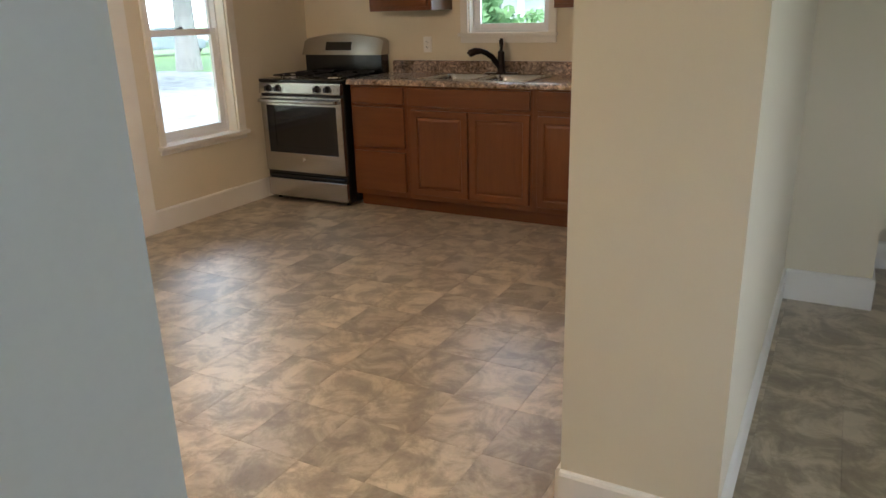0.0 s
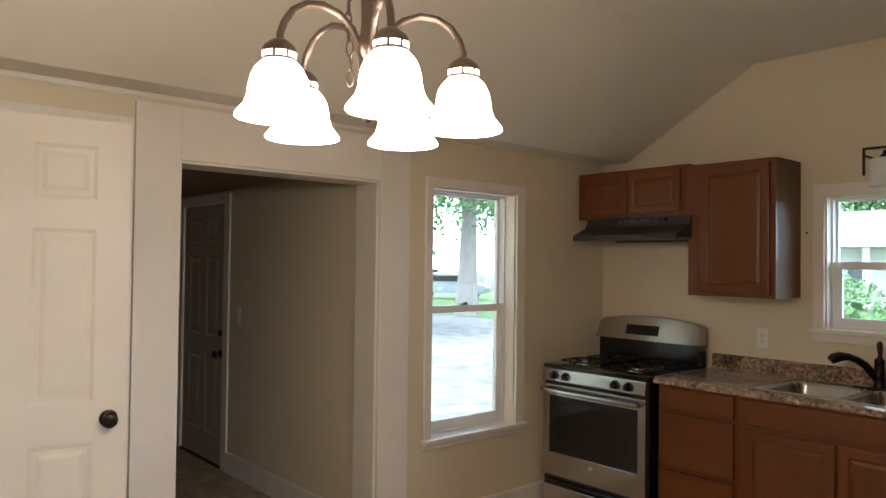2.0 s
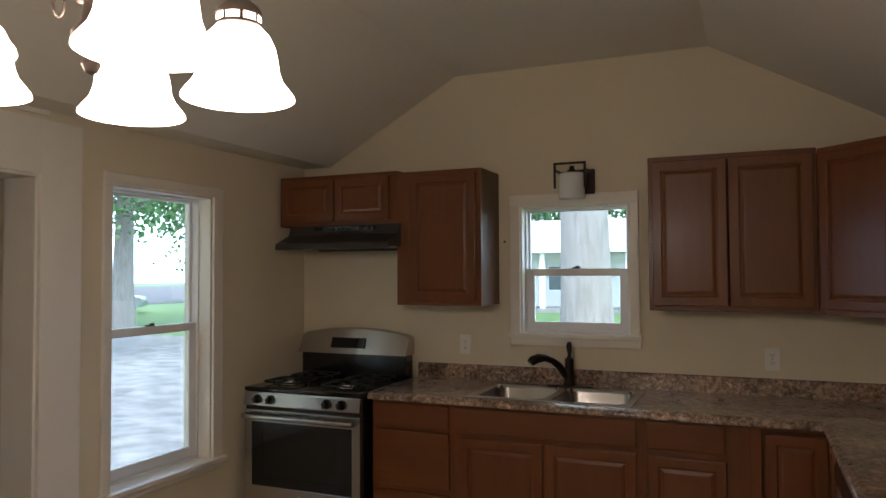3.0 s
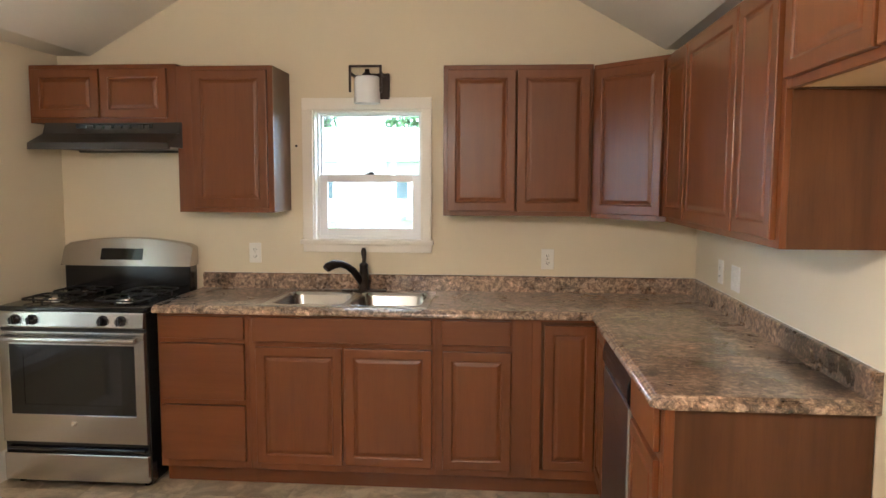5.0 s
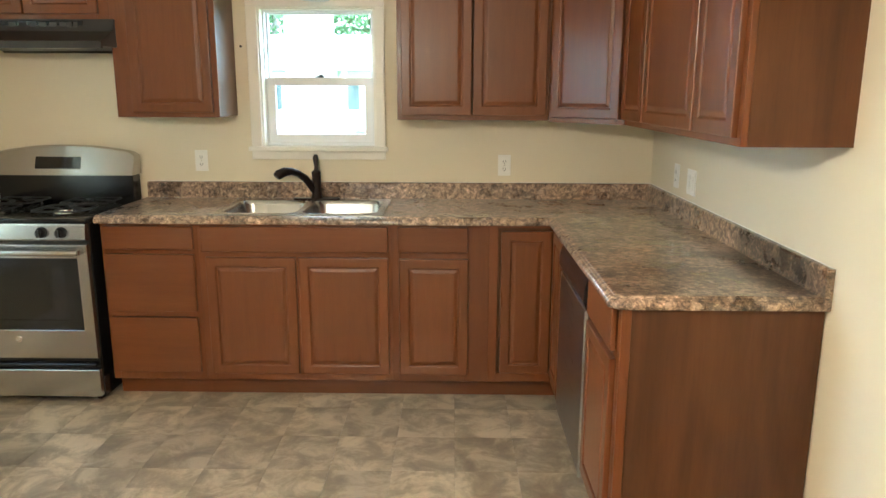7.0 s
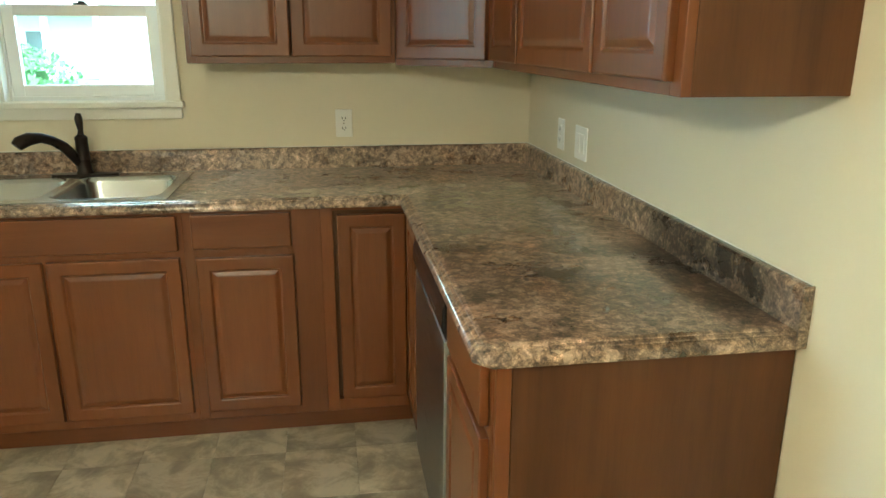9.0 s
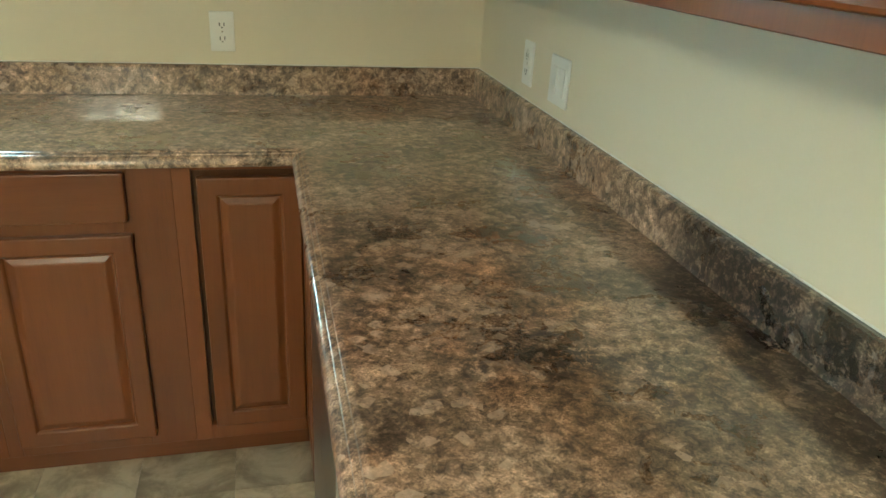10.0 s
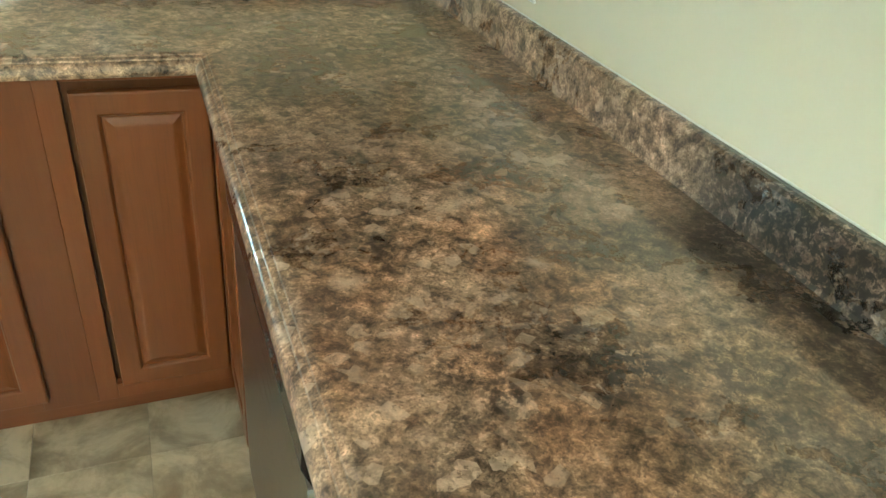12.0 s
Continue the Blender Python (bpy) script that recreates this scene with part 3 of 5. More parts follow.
# ---- doors ----
def panel_door(name, m, w, h, label, hinge_side=True):
    """A six-panel door; origin at the hinge's foot, width along x, its face to -y."""
    d = thing(name, m, label, "door")
    t = 0.035
    stile, mid = 0.115, 0.105
    pw = (w - 2 * stile - mid) / 2
    rows = [(0.21, 0.21 + 0.62), (0.98, 0.98 + 0.64), (1.73, 1.73 + 0.20)]
    rows = [(a * h / 2.03, b * h / 2.03) for a, b in rows]
    zs = [0.0]
    bm = bmesh.new()
    box(bm, 0, w, 0.008, t, 0.0, h)
    xs = [(stile, stile + pw), (stile + pw + mid, w - stile)]
    solid = [(0, stile, 0, h), (w - stile, w, 0, h), (stile + pw, stile + pw + mid, 0, h)]
    edges = [0.0] + [k for r in rows for k in r] + [h]
    for z0, z1 in zip(edges[0::2], edges[1::2]):
        for x0, x1 in xs:
            solid.append((x0, x1, z0, z1))
    for x0, x1, z0, z1 in solid:
        box(bm, x0, x1, 0, 0.008, z0, z1)
    part("door_slab", bm, DOORW, d)
    for x0, x1 in xs:
        for z0, z1 in rows:
            bm = bmesh.new()
            rings = [(0, 0.0005), (0.014, 0.0078), (0.030, 0.0078), (0.046, 0.002), (0.05, 0.0015)]
            loop = []
            for i, y in rings:
                loop.append([bm.verts.new((x, y, z)) for x, z in ((x0 + i, z0 + i), (x1 - i, z0 + i), (x1 - i, z1 - i), (x0 + i, z1 - i))])
            for a, b in zip(loop, loop[1:]):
                for k in range(4):
                    bm.faces.new((a[k], a[(k + 1) % 4], b[(k + 1) % 4], b[k]))
            bm.faces.new(loop[-1])
            part("panel", bm, DOORW, d)
    return d


def knob(door, x, z, mat_, y=0.0):
    bm = bmesh.new()
    lathe(bm, [(0, y), (0.032, y), (0.033, y - 0.004), (0.026, y - 0.008), (0.012, y - 0.012), (0.011, y - 0.030), (0.020, y - 0.036), (0.028, y - 0.046), (0.029, y - 0.054), (0.024, y - 0.063), (0.012, y - 0.068), (0, y - 0.069)], 28, (x, 0, z), "y")
    part("door_knob", bm, mat_, door, "dark bronze round knob", smooth=True)


closet = panel_door("door_1", pose(0.095, -4.020, 0.012, 0, 0, 80.5), 0.762, 2.055, "white six-panel closet door, slightly ajar")
knob(closet, 0.762 - 0.062, 0.925, BRONZE)
for hz in (0.22, 1.0, 1.82):
    boxes("hinge", BRONZE, closet, (-0.014, 0.0, -0.006, 0.006, hz - 0.045, hz + 0.045), bev=0.002)
hall_door = panel_door("door_2", pose(-2.795, -1.895, 0.015, 0, 0, 0), 0.79, 1.955, "panel door at the end of the hall, its colour darkened for the hall's shade")
# door recoloured darker, standing in for the dimness of the hall
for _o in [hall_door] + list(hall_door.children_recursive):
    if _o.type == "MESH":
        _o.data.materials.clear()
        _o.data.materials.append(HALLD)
knob(hall_door, 0.735, 0.83, BRONZE)
bm = bmesh.new()
lathe(bm, [(0, 0), (0.028, 0), (0.028, -0.012), (0.02, -0.018), (0, -0.018)], 20, (0.735, 0, 0.985), "y")
part("deadbolt", bm, BRONZE, hall_door, "round dark deadbolt", smooth=True)
boxes("threshold", DARK, hall_door, (0, 0.79, -0.02, 0.035, -0.014, 0.0))


# ---- cabinets ----
def raised_door(x0, x1, z0, z1, y, parent, name="door", stile=0.046):
    """A cabinet door with a raised panel; its back is at y, it faces -y. The frame, and the panel under it."""
    t = 0.019

    def lofted(rings, cap_first, cap_last):
        bm = bmesh.new()
        loops = [[bm.verts.new((x, yy, z)) for x, z in ((x0 + i, z0 + i), (x1 - i, z0 + i), (x1 - i, z1 - i), (x0 + i, z1 - i))] for i, yy in rings]
        for a, b in zip(loops, loops[1:]):
            for k in range(4):
                bm.faces.new((a[k], a[(k + 1) % 4], b[(k + 1) % 4], b[k]))
        if cap_first:
            bm.faces.new(loops[0])
        if cap_last:
            bm.faces.new(loops[-1])
        return bm
    s = min(stile, (x1 - x0) * 0.20)
    f = part(name, lofted([(0, y), (0, y - t + 0.004), (0.0015, y - t + 0.001), (0.005, y - t), (s - 0.004, y - t), (s, y - t + 0.002), (s + 0.003, y - t + 0.006), (s + 0.004, y)], False, False), WOOD, parent)
    part("raised_panel", lofted([(s + 0.001, y - 0.004), (s + 0.003, y - t + 0.007), (s + 0.007, y - t + 0.007), (s + 0.009, y - t + 0.0062), (s + 0.018, y - t + 0.0025), (s + 0.022, y - t + 0.0014), (s + 0.026, y - t + 0.001)], True, True), WOOD, f)
    return f


def slab_front(x0, x1, z0, z1, y, parent, name="drawer"):
    bm = bmesh.new()
    box(bm, x0, x1, y - 0.019, y, z0, z1, bev=0.004, seg=2)
    return part(name, bm, WOODH, parent)


def face_frame(parent, w, z0, z1, y, stiles, rails, th=0.019):
    """Stiles (x0, x1) full height and rails (x0, x1, z0, z1) with the front at y."""
    specs = [(a, b, y, y + th, z0, z1) for a, b in stiles] + [(a, b, y + 0.0005, y + th, c, d) for a, b, c, d in rails]
    return boxes("face_frame", WOOD, parent, *specs, bev=0.0012)


def wall_cabinet(m, w, h, doors, label, depth=0.305, group="wall cabinets", open_under=False):
    c = thing("wall_cabinet", m, label, "cabinet", group)
    d = depth - 0.019
    bm = bmesh.new()
    t = 0.014
    low = [bm.verts.new(p) for p in ((0, -d, 0), (w, -d, 0), (w, 0, 0), (0, 0, 0))]
    top = [bm.verts.new(p) for p in ((0, -d, h), (w, -d, h), (w, 0, h), (0, 0, h))]
    rim = [bm.verts.new(p) for p in ((t, -d + 0.001, 0), (w - t, -d + 0.001, 0), (w - t, -t, 0), (t, -t, 0))]
    deep = [bm.verts.new((v.co.x, v.co.y, 0.012)) for v in rim]
    for a, b in ((top, low), (low, rim), (rim, deep)):
        for k in range(4):
            bm.faces.new((a[k], a[(k + 1) % 4], b[(k + 1) % 4], b[k]))
    bm.faces.new(top)
    bm.faces.new(deep)
    part("body", bm, PANELW, c)
    if open_under:
        boxes("bottom_panel", INNER, c, (t + 0.001, w - t - 0.001, -d + 0.004, -t - 0.001, 0.004, 0.0118), label="pale unfinished underside")
    e = 0.034
    xs = sorted(doors)
    sts = [(0, max(e, xs[0][0] + 0.012)), (min(w - e, xs[-1][1] - 0.012), w)]
    for a, b in zip(xs, xs[1:]):
        if b[0] - a[1] > 0.03:
            sts.append((a[1] - 0.012, b[0] + 0.012))
    sts = sorted(sts)
    rails = []
    for a, b in zip(sts, sts[1:]):
        rails += [(a[1], b[0], 0, e), (a[1], b[0], h - e, h)]
    face_frame(c, w, 0, h, -depth, sts, rails)
    for a, b, z0, z1 in [(a, b, 0.024, h - 0.024) for a, b in xs]:
        raised_door(a, b, z0, z1, -depth - 0.001, c)
    return c


wall_cabinet(pose(0.03, 0, 1.842), 0.81, 0.304, [(0.022, 0.392), (0.400, 0.762)], "short stained wood wall cabinet over the range hood")
wall_cabinet(pose(0.84, 0, 1.372), 0.515, 0.762, [(0.085, 0.487)], "tall stained wood wall cabinet with one raised-panel door")
wall_cabinet(pose(2.245, 0, 1.363), 0.753, 0.762, [(0.020, 0.368), (0.376, 0.738)], "double-door stained wood wall cabinet beside the sink window")
east = lambda y, z: pose(W, y, z, 0, 0, -90)
wall_cabinet(east(-0.61, 1.356), 1.372, 0.762, [(0.015, 0.365), (0.383, 0.995), (1.012, 1.345)], "long three-door stained wood wall cabinet over the worktop")
wall_cabinet(east(-1.985, 1.79), 0.985, 0.36, [(0.022, 0.485), (0.503, 0.963)], "short wall cabinet with a pale underside over the empty fridge alcove", open_under=True)

# diagonal corner cabinet
cc = thing("wall_cabinet", pose(0, 0, 1.356), "diagonal corner wall cabinet with a glossy raised-panel door", "cabinet", "wall cabinets")
bm = bmesh.new()
out = [(3.0, -0.001), (3.0, -0.298), (3.304, -0.61), (W - 0.001, -0.61), (W - 0.001, -0.001)]
prism(bm, out, "z", 0.012, 0.745)
part("body", bm, PANELW, cc)
dm = pose(3.0, -0.304, 0, 0, 0, math.degrees(math.atan2(-0.306, 0.304)))
dw = 0.431


def placed(ob, m):
    ob.data.transform(m)
    return ob


placed(face_frame(cc, dw, 0, 0.762, 0, [(0, 0.034), (dw - 0.034, dw)], [(0.034, dw - 0.034, 0, 0.034), (0.034, dw - 0.034, 0.728, 0.762)]), dm)
rd = placed(raised_door(0.020, dw - 0.020, 0.024, 0.738, -0.001, cc), dm)
placed(rd.children[0], dm)


def base_cabinet(m, w, label, fronts, stiles, rails, depth=0.61, side_panels=True, z1=0.890, toe=True):
    c = thing("base_cabinet", m, label, "cabinet", "base cabinets")
    d = depth - 0.019
    body = [(0.0, 0.014, -d, -0.012, 0.10, z1), (w - 0.014, w, -d, -0.012, 0.10, z1), (0.014, w - 0.014, -d, -0.012, 0.10, 0.114), (0.014, w - 0.014, -0.020, -0.012, 0.114, z1)]
    boxes("body", PANELW, c, *body)
    face_frame(c, w, 0.10, z1, -depth, stiles, rails)
    if toe:
        boxes("toe_kick", WOODH, c, (0, w, -depth + 0.072, -depth + 0.088, 0, 0.10))
    for f in fronts:
        kind, a, b, z0, z1_ = f
        if kind == "d":
            raised_door(a, b, z0, z1_, -depth - 0.001, c)
        else:
            slab_front(a, b, z0, z1_, -depth - 0.001, c, "drawer" if kind == "s" else "false_front")
    return c


H1 = 0.890
base_cabinet(pose(0.845, 0, 0), 0.465, "three-drawer stained wood base cabinet beside the range",
             [("s", 0.016, 0.445, 0.762, 0.875), ("s", 0.016, 0.445, 0.454, 0.738), ("s", 0.016, 0.445, 0.142, 0.424)],
             [(0, 0.034), (0.431, 0.465)], [(0.034, 0.431, a, b) for a, b in ((0.10, 0.142), (0.424, 0.455), (0.738, 0.765), (0.868, H1))])
base_cabinet(pose(1.31, 0, 0), 0.925, "two-door sink base cabinet in stained wood",
             [("f", 0.018, 0.908, 0.752, 0.875), ("d", 0.036, 0.466, 0.138, 0.726), ("d", 0.480, 0.908, 0.138, 0.726)],
             [(0, 0.046), (0.454, 0.492), (0.891, 0.925)], [(0.046, 0.891, a, b) for a, b in ((0.10, 0.142), (0.720, 0.765), (0.868, H1))] )
base_cabinet(pose(2.235, 0, 0), 0.465, "narrow base cabinet with one drawer and one door",
             [("s", 0.030, 0.362, 0.754, 0.875), ("d", 0.036, 0.366, 0.138, 0.722)],
             [(0, 0.034), (0.350, 0.465)], [(0.034, 0.350, a, b) for a, b in ((0.10, 0.142), (0.718, 0.765), (0.868, H1))])
# corner cabinet with a folding door
cz = thing("corner_cabinet", pose(0, 0, 0), "corner base cabinet with a folding raised-panel door standing slightly proud", "cabinet", "base cabinets")
bm = bmesh.new()
prism(bm, [(2.70, -0.012), (2.70, -0.591), (3.036, -0.591), (3.036, -0.899), (3.596, -0.899), (3.596, -0.012)], "z", 0.10, H1)
part("body", bm, PANELW, cz)
boxes("face_frame", WOOD, cz, (2.70, 2.742, -0.610, -0.591, 0.10, H1), (2.742, 3.01, -0.610, -0.591, 0.10, 0.145), (3.01, 3.029, -0.90, -0.610, 0.10, 0.145), (2.742, 3.02, -0.606, -0.591, 0.872, H1), bev=0.001)
boxes("toe_kick", WOODH, cz, (2.70, 3.072, -0.538, -0.522, 0, 0.10), (3.072, 3.088, -0.90, -0.522, 0, 0.10))
raised_door(2.756, 2.996, 0.152, 0.860, -0.613, cz)
d2 = raised_door(0.0, 0.255, 0.152, 0.860, 0, cz)
for o in (d2, d2.children[0]):
    placed(o, pose(3.016, -0.637, 0, 0, 0, -90))

# end cabinet beside the dishwasher, with its finished panel
base_cabinet(pose(W, -1.505, 0, 0, 0, -90), 0.427, "base cabinet at the end of the worktop with drawer and door",
             [("s", 0.014, 0.400, 0.740, 0.875), ("d", 0.014, 0.400, 0.135, 0.715)],
             [(0, 0.030), (0.392, 0.427)], [(0.030, 0.392, a, b) for a, b in ((0.10, 0.142), (0.710, 0.745), (0.868, H1))], depth=0.590)
ep = thing("end_panel", None, "broad stained wood end panel with wavy grain closing the worktop run", "cabinet panel")
boxes("panel", PANELW, ep, (3.05, 3.606, -1.948, -1.933, 0.0, H1), bev=0.001)
boxes("corner_stile", WOOD, ep, (3.02, 3.049, -1.952, -1.933, 0.0, H1), bev=0.001)


# ---- dishwasher ----
dw_ = thing("dishwasher", pose(3.030, -1.203, 0), "built-in dishwasher with steel door and dark curved control panel", "dishwasher")
boxes("body", BLACK, dw_, (0.02, 0.60, -0.297, 0.297, 0.09, 0.866))
bm = bmesh.new()
box(bm, -0.032, 0.02, -0.298, 0.298, 0.105, 0.742, bev=0.003)
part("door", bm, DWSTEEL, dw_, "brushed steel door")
bm = bmesh.new()
prism(bm, [(0.02, 0.745), (-0.028, 0.745), (-0.040, 0.775), (-0.038, 0.82), (-0.026, 0.858), (0.02, 0.875)], "y", -0.298, 0.298)
part("control_panel", bm, BLACK, dw_, "dark glossy control panel")
for i in range(4):
    boxes("button", STEEL, dw_, (-0.0412, -0.038, -0.19 + i * 0.03, -0.178 + i * 0.03, 0.785, 0.791))
boxes("trim_strip", ALU, dw_, (-0.034, -0.022, -0.3038, -0.2985, 0.095, 0.742), bev=0.001)
boxes("kick_plate", BLACK, dw_, (0.06, 0.08, -0.297, 0.297, 0.0, 0.09))

# ---- worktop ----
wt = thing("worktop", None, "L-shaped brown stone-look laminate worktop with rolled edge and upstand", "worktop")
CT = 0.926
F = -0.645
EX = 2.976
SX0, SX1, SY0, SY1 = 1.385, 2.178, -0.592, -0.095     # hole for the sink
bm = bmesh.new()
gx_ = [0.832, SX0, SX1, EX + 0.032, EX + 0.046, W - 0.001]
gy_ = [0.0, SY1, SY0, F + 0.032, -1.926, -1.940]
grid = {}


def gv(i, j):
    if (i, j) not in grid:
        grid[i, j] = bm.verts.new((gx_[i], gy_[j], CT))
    return grid[i, j]


for i in range(5):
    for j in range(5):
        if (i == 1 and j == 1) or (i < 3 and j >= 3):
            continue
        if (i, j) == (3, 4):
            bm.faces.new((gv(3, 4), gv(4, 5), gv(4, 4)))
        else:
            bm.faces.new((gv(i, j), gv(i, j + 1), gv(i + 1, j + 1), gv(i + 1, j)))
ext = bmesh.ops.extrude_face_region(bm, geom=list(bm.faces))
for v in [g for g in ext["geom"] if isinstance(g, bmesh.types.BMVert)]:
    v.co.z = H1 + 0.001
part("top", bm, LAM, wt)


def edge_profile():
    """Ridged front edge: outward distance and height."""
    return [(0, CT), (0.004, CT - 0.0004), (0.0085, CT - 0.0022), (0.0100, CT - 0.0046), (0.0125, CT - 0.0050), (0.0175, CT - 0.0072), (0.0190, CT - 0.0102), (0.0215, CT - 0.0106),
            (0.0262, CT - 0.0134), (0.0290, CT - 0.0175), (0.0310, CT - 0.0215), (0.032, CT - 0.026), (0.032, H1 + 0.006), (0.028, H1 - 0.001), (0, H1 - 0.001)]


path = [(0.832, F + 0.032), (EX + 0.032, F + 0.032), (EX + 0.032, -1.926), (EX + 0.046, -1.940), (W - 0.001, -1.940)]


def offset_path(path, d):
    out = []
    for i, p in enumerate(path):
        dirs = []
        if i > 0:
            dirs.append(Vector(p) - Vector(path[i - 1]))
        if i < len(path) - 1:
            dirs.append(Vector(path[i + 1]) - Vector(p))
        ns = [Vector((v.y, -v.x)).normalized() for v in dirs]
        n = sum(ns, Vector((0, 0))).normalized()
        k = 1 / max(0.3, n.dot(ns[0]))
        out.append(Vector(p) + n * d * k)
    return out


bm = bmesh.new()
loops = [[bm.verts.new((q.x, q.y, h)) for q in offset_path(path, d)] for d, h in edge_profile()]
for a, b in zip(loops, loops[1:] + loops[:1]):
    for i in range(len(path) - 1):
        bm.faces.new((a[i], a[i + 1], b[i + 1], b[i]))
bm.faces.new([l[0] for l in loops])
bm.faces.new([l[-1] for l in loops])
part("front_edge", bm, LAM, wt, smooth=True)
BS = 1.013
bm = bmesh.new()
bs = [(0, CT), (0.022, CT), (0.020, CT + 0.006), (0.020, BS - 0.008), (0.016, BS - 0.002), (0.010, BS), (0, BS)]
prism(bm, [(-p[0], p[1]) for p in bs], "x", 0.836, W - 0.001)
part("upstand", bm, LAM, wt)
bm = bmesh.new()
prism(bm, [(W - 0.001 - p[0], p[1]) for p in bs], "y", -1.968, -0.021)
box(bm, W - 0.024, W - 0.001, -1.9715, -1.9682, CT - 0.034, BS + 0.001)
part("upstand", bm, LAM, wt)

boxes("caulk_bead", TRIM, wt, (0.836, W - 0.004, -0.0045, -0.0005, BS + 0.0003, BS + 0.0035), (W - 0.0045, W - 0.0015, -1.968, -0.0045, BS + 0.0003, BS + 0.0035), bev=0.001)

# ---- sink ----
sk = thing("sink", None, "double-bowl stainless steel sink set in the worktop", "sink")


def rrect(x0, x1, y0, y1, r, n=6):
    pts = []
    for cx, cy, a0 in ((x1 - r, y1 - r, 0), (x0 + r, y1 - r, 90), (x0 + r, y0 + r, 180), (x1 - r, y0 + r, 270)):
        for i in range(n + 1):
            a = radians(a0 + 90 * i / n)
            pts.append((cx + r * math.cos(a), cy + r * math.sin(a)))
    return pts


def bowl(x0, x1, y0, y1, depth):
    bm = bmesh.new()
    zt = CT + 0.006
    loops = []
    for ins, z, r in ((0, zt, 0.060), (0.004, zt - 0.004, 0.058), (0.010, zt - 0.02, 0.056), (0.018, zt - depth + 0.03, 0.055), (0.030, zt - depth + 0.008, 0.05), (0.055, zt - depth, 0.04)):
        loops.append([bm.verts.new((x, y, z)) for x, y in rrect(x0 + ins, x1 - ins, y0 + ins, y1 - ins, r)])
    for a, b in zip(loops, loops[1:]):
        for k in range(len(a)):
            bm.faces.new((a[k], a[(k + 1) % len(a)], b[(k + 1) % len(a)], b[k]))
    bm.faces.new(loops[-1])
    o = part("bowl", bm, SINKM, sk, smooth=True)
    bm = bmesh.new()
    lathe(bm, [(0.045, 0.004), (0.043, 0.006), (0.030, 0.003), (0.028, 0.0015), (0, 0.0015)], 24, ((x0 + x1) / 2, (y0 + y1) / 2, zt - depth))
    part("drain", bm, CHROME, o, smooth=True)


B1 = (1.402, 1.766, -0.568, -0.155)
B2 = (1.794, 2.158, -0.568, -0.155)
bowl(*B1, 0.18)
bowl(*B2, 0.18)
bm = bmesh.new()
zt = CT + 0.006


def bridge_rim(inner, bounds):
    lo = [bm.verts.new((x, y, zt)) for x, y in inner]
    hi = [bm.verts.new((x, y, zt)) for x, y in bounds]
    for k in range(len(lo)):
        bm.faces.new((lo[k], lo[(k + 1) % len(lo)], hi[(k + 1) % len(lo)], hi[k]))


bridge_rim(rrect(*B1, 0.060), rrect(1.372, 1.780, -0.603, -0.130, 0.0005))
bridge_rim(rrect(*B2, 0.060), rrect(1.780, 2.190, -0.603, -0.130, 0.0005))
box(bm, 1.372, 2.190, -0.130, -0.085, zt - 0.0005, zt)
for s in ((1.368, 1.372, -0.607, -0.081), (2.190, 2.194, -0.607, -0.081)):
    box(bm, *s, CT + 0.0004, zt)
box(bm, 1.372, 2.190, -0.607, -0.603, CT + 0.0004, zt)
box(bm, 1.372, 2.190, -0.085, -0.081, CT + 0.0004, zt)
part("rim", bm, SINKM, sk)

# ---- tap ----
fx, fy, fz = 1.790, -0.108, CT + 0.006
fa = thing("kitchen_tap", pose(fx, fy, fz), "dark oil-rubbed bronze single-lever kitchen tap with curved spout", "tap")
bm = bmesh.new()
prism(bm, rrect(-0.125, 0.125, -0.028, 0.024, 0.024), "z", 0.0, 0.008)
part("deck_plate", bm, BRONZE, fa, smooth=True)
bm = bmesh.new()
lathe(bm, [(0.034, 0.008), (0.031, 0.014), (0.027, 0.022), (0.025, 0.06), (0.027, 0.064), (0.025, 0.068), (0.023, 0.135), (0.025, 0.140), (0.023, 0.150), (0.012, 0.160), (0, 0.161)], 24)
part("body", bm, BRONZE, fa, smooth=True)
bm = bmesh.new()
tube(bm, [(0.0, 0, 0.155), (0.002, 0.001, 0.175), (0.0, 0.004, 0.200), (-0.002, 0.006, 0.222), (0, 0.007, 0.240)], [0.012, 0.010, 0.014, 0.015, 0.009], 14)
part("lever", bm, BRONZE, fa, smooth=True)
bm = bmesh.new()
sp = [(-0.010, -0.004, 0.045), (-0.028, -0.022, 0.080), (-0.050, -0.045, 0.118), (-0.078, -0.072, 0.145), (-0.108, -0.098, 0.160), (-0.140, -0.124, 0.160), (-0.166, -0.146, 0.148), (-0.176, -0.154, 0.136)]
tube(bm, sp, [0.018, 0.020, 0.020, 0.018, 0.019, 0.025, 0.026, 0.021], 14)
part("spout", bm, BRONZE, fa, smooth=True)

# ---- range ----
rg = thing("gas_range", pose(0.060, 0, 0), "stainless steel gas range with black sides and dark oven window", "range")
RW = 0.755
FR = -0.655
boxes("body", BLACK, rg, (0, RW, FR, -0.03, 0.018, 0.895), bev=0.004)
for x in (0.03, RW - 0.06):
    for y in (FR + 0.04, -0.09):
        bm = bmesh.new()
        lathe(bm, [(0, 0), (0.017, 0), (0.017, 0.006), (0.009, 0.008), (0.009, 0.020), (0, 0.020)], 12, (x + 0.015, y, 0))
        part("foot", bm, BLACK, rg)
# cooktop with a lip
bm = bmesh.new()
box(bm, -0.002, RW + 0.002, FR - 0.030, -0.03, 0.895, 0.918, bev=0.008, seg=3)
part("cooktop", bm, BLACK, rg, smooth=True)
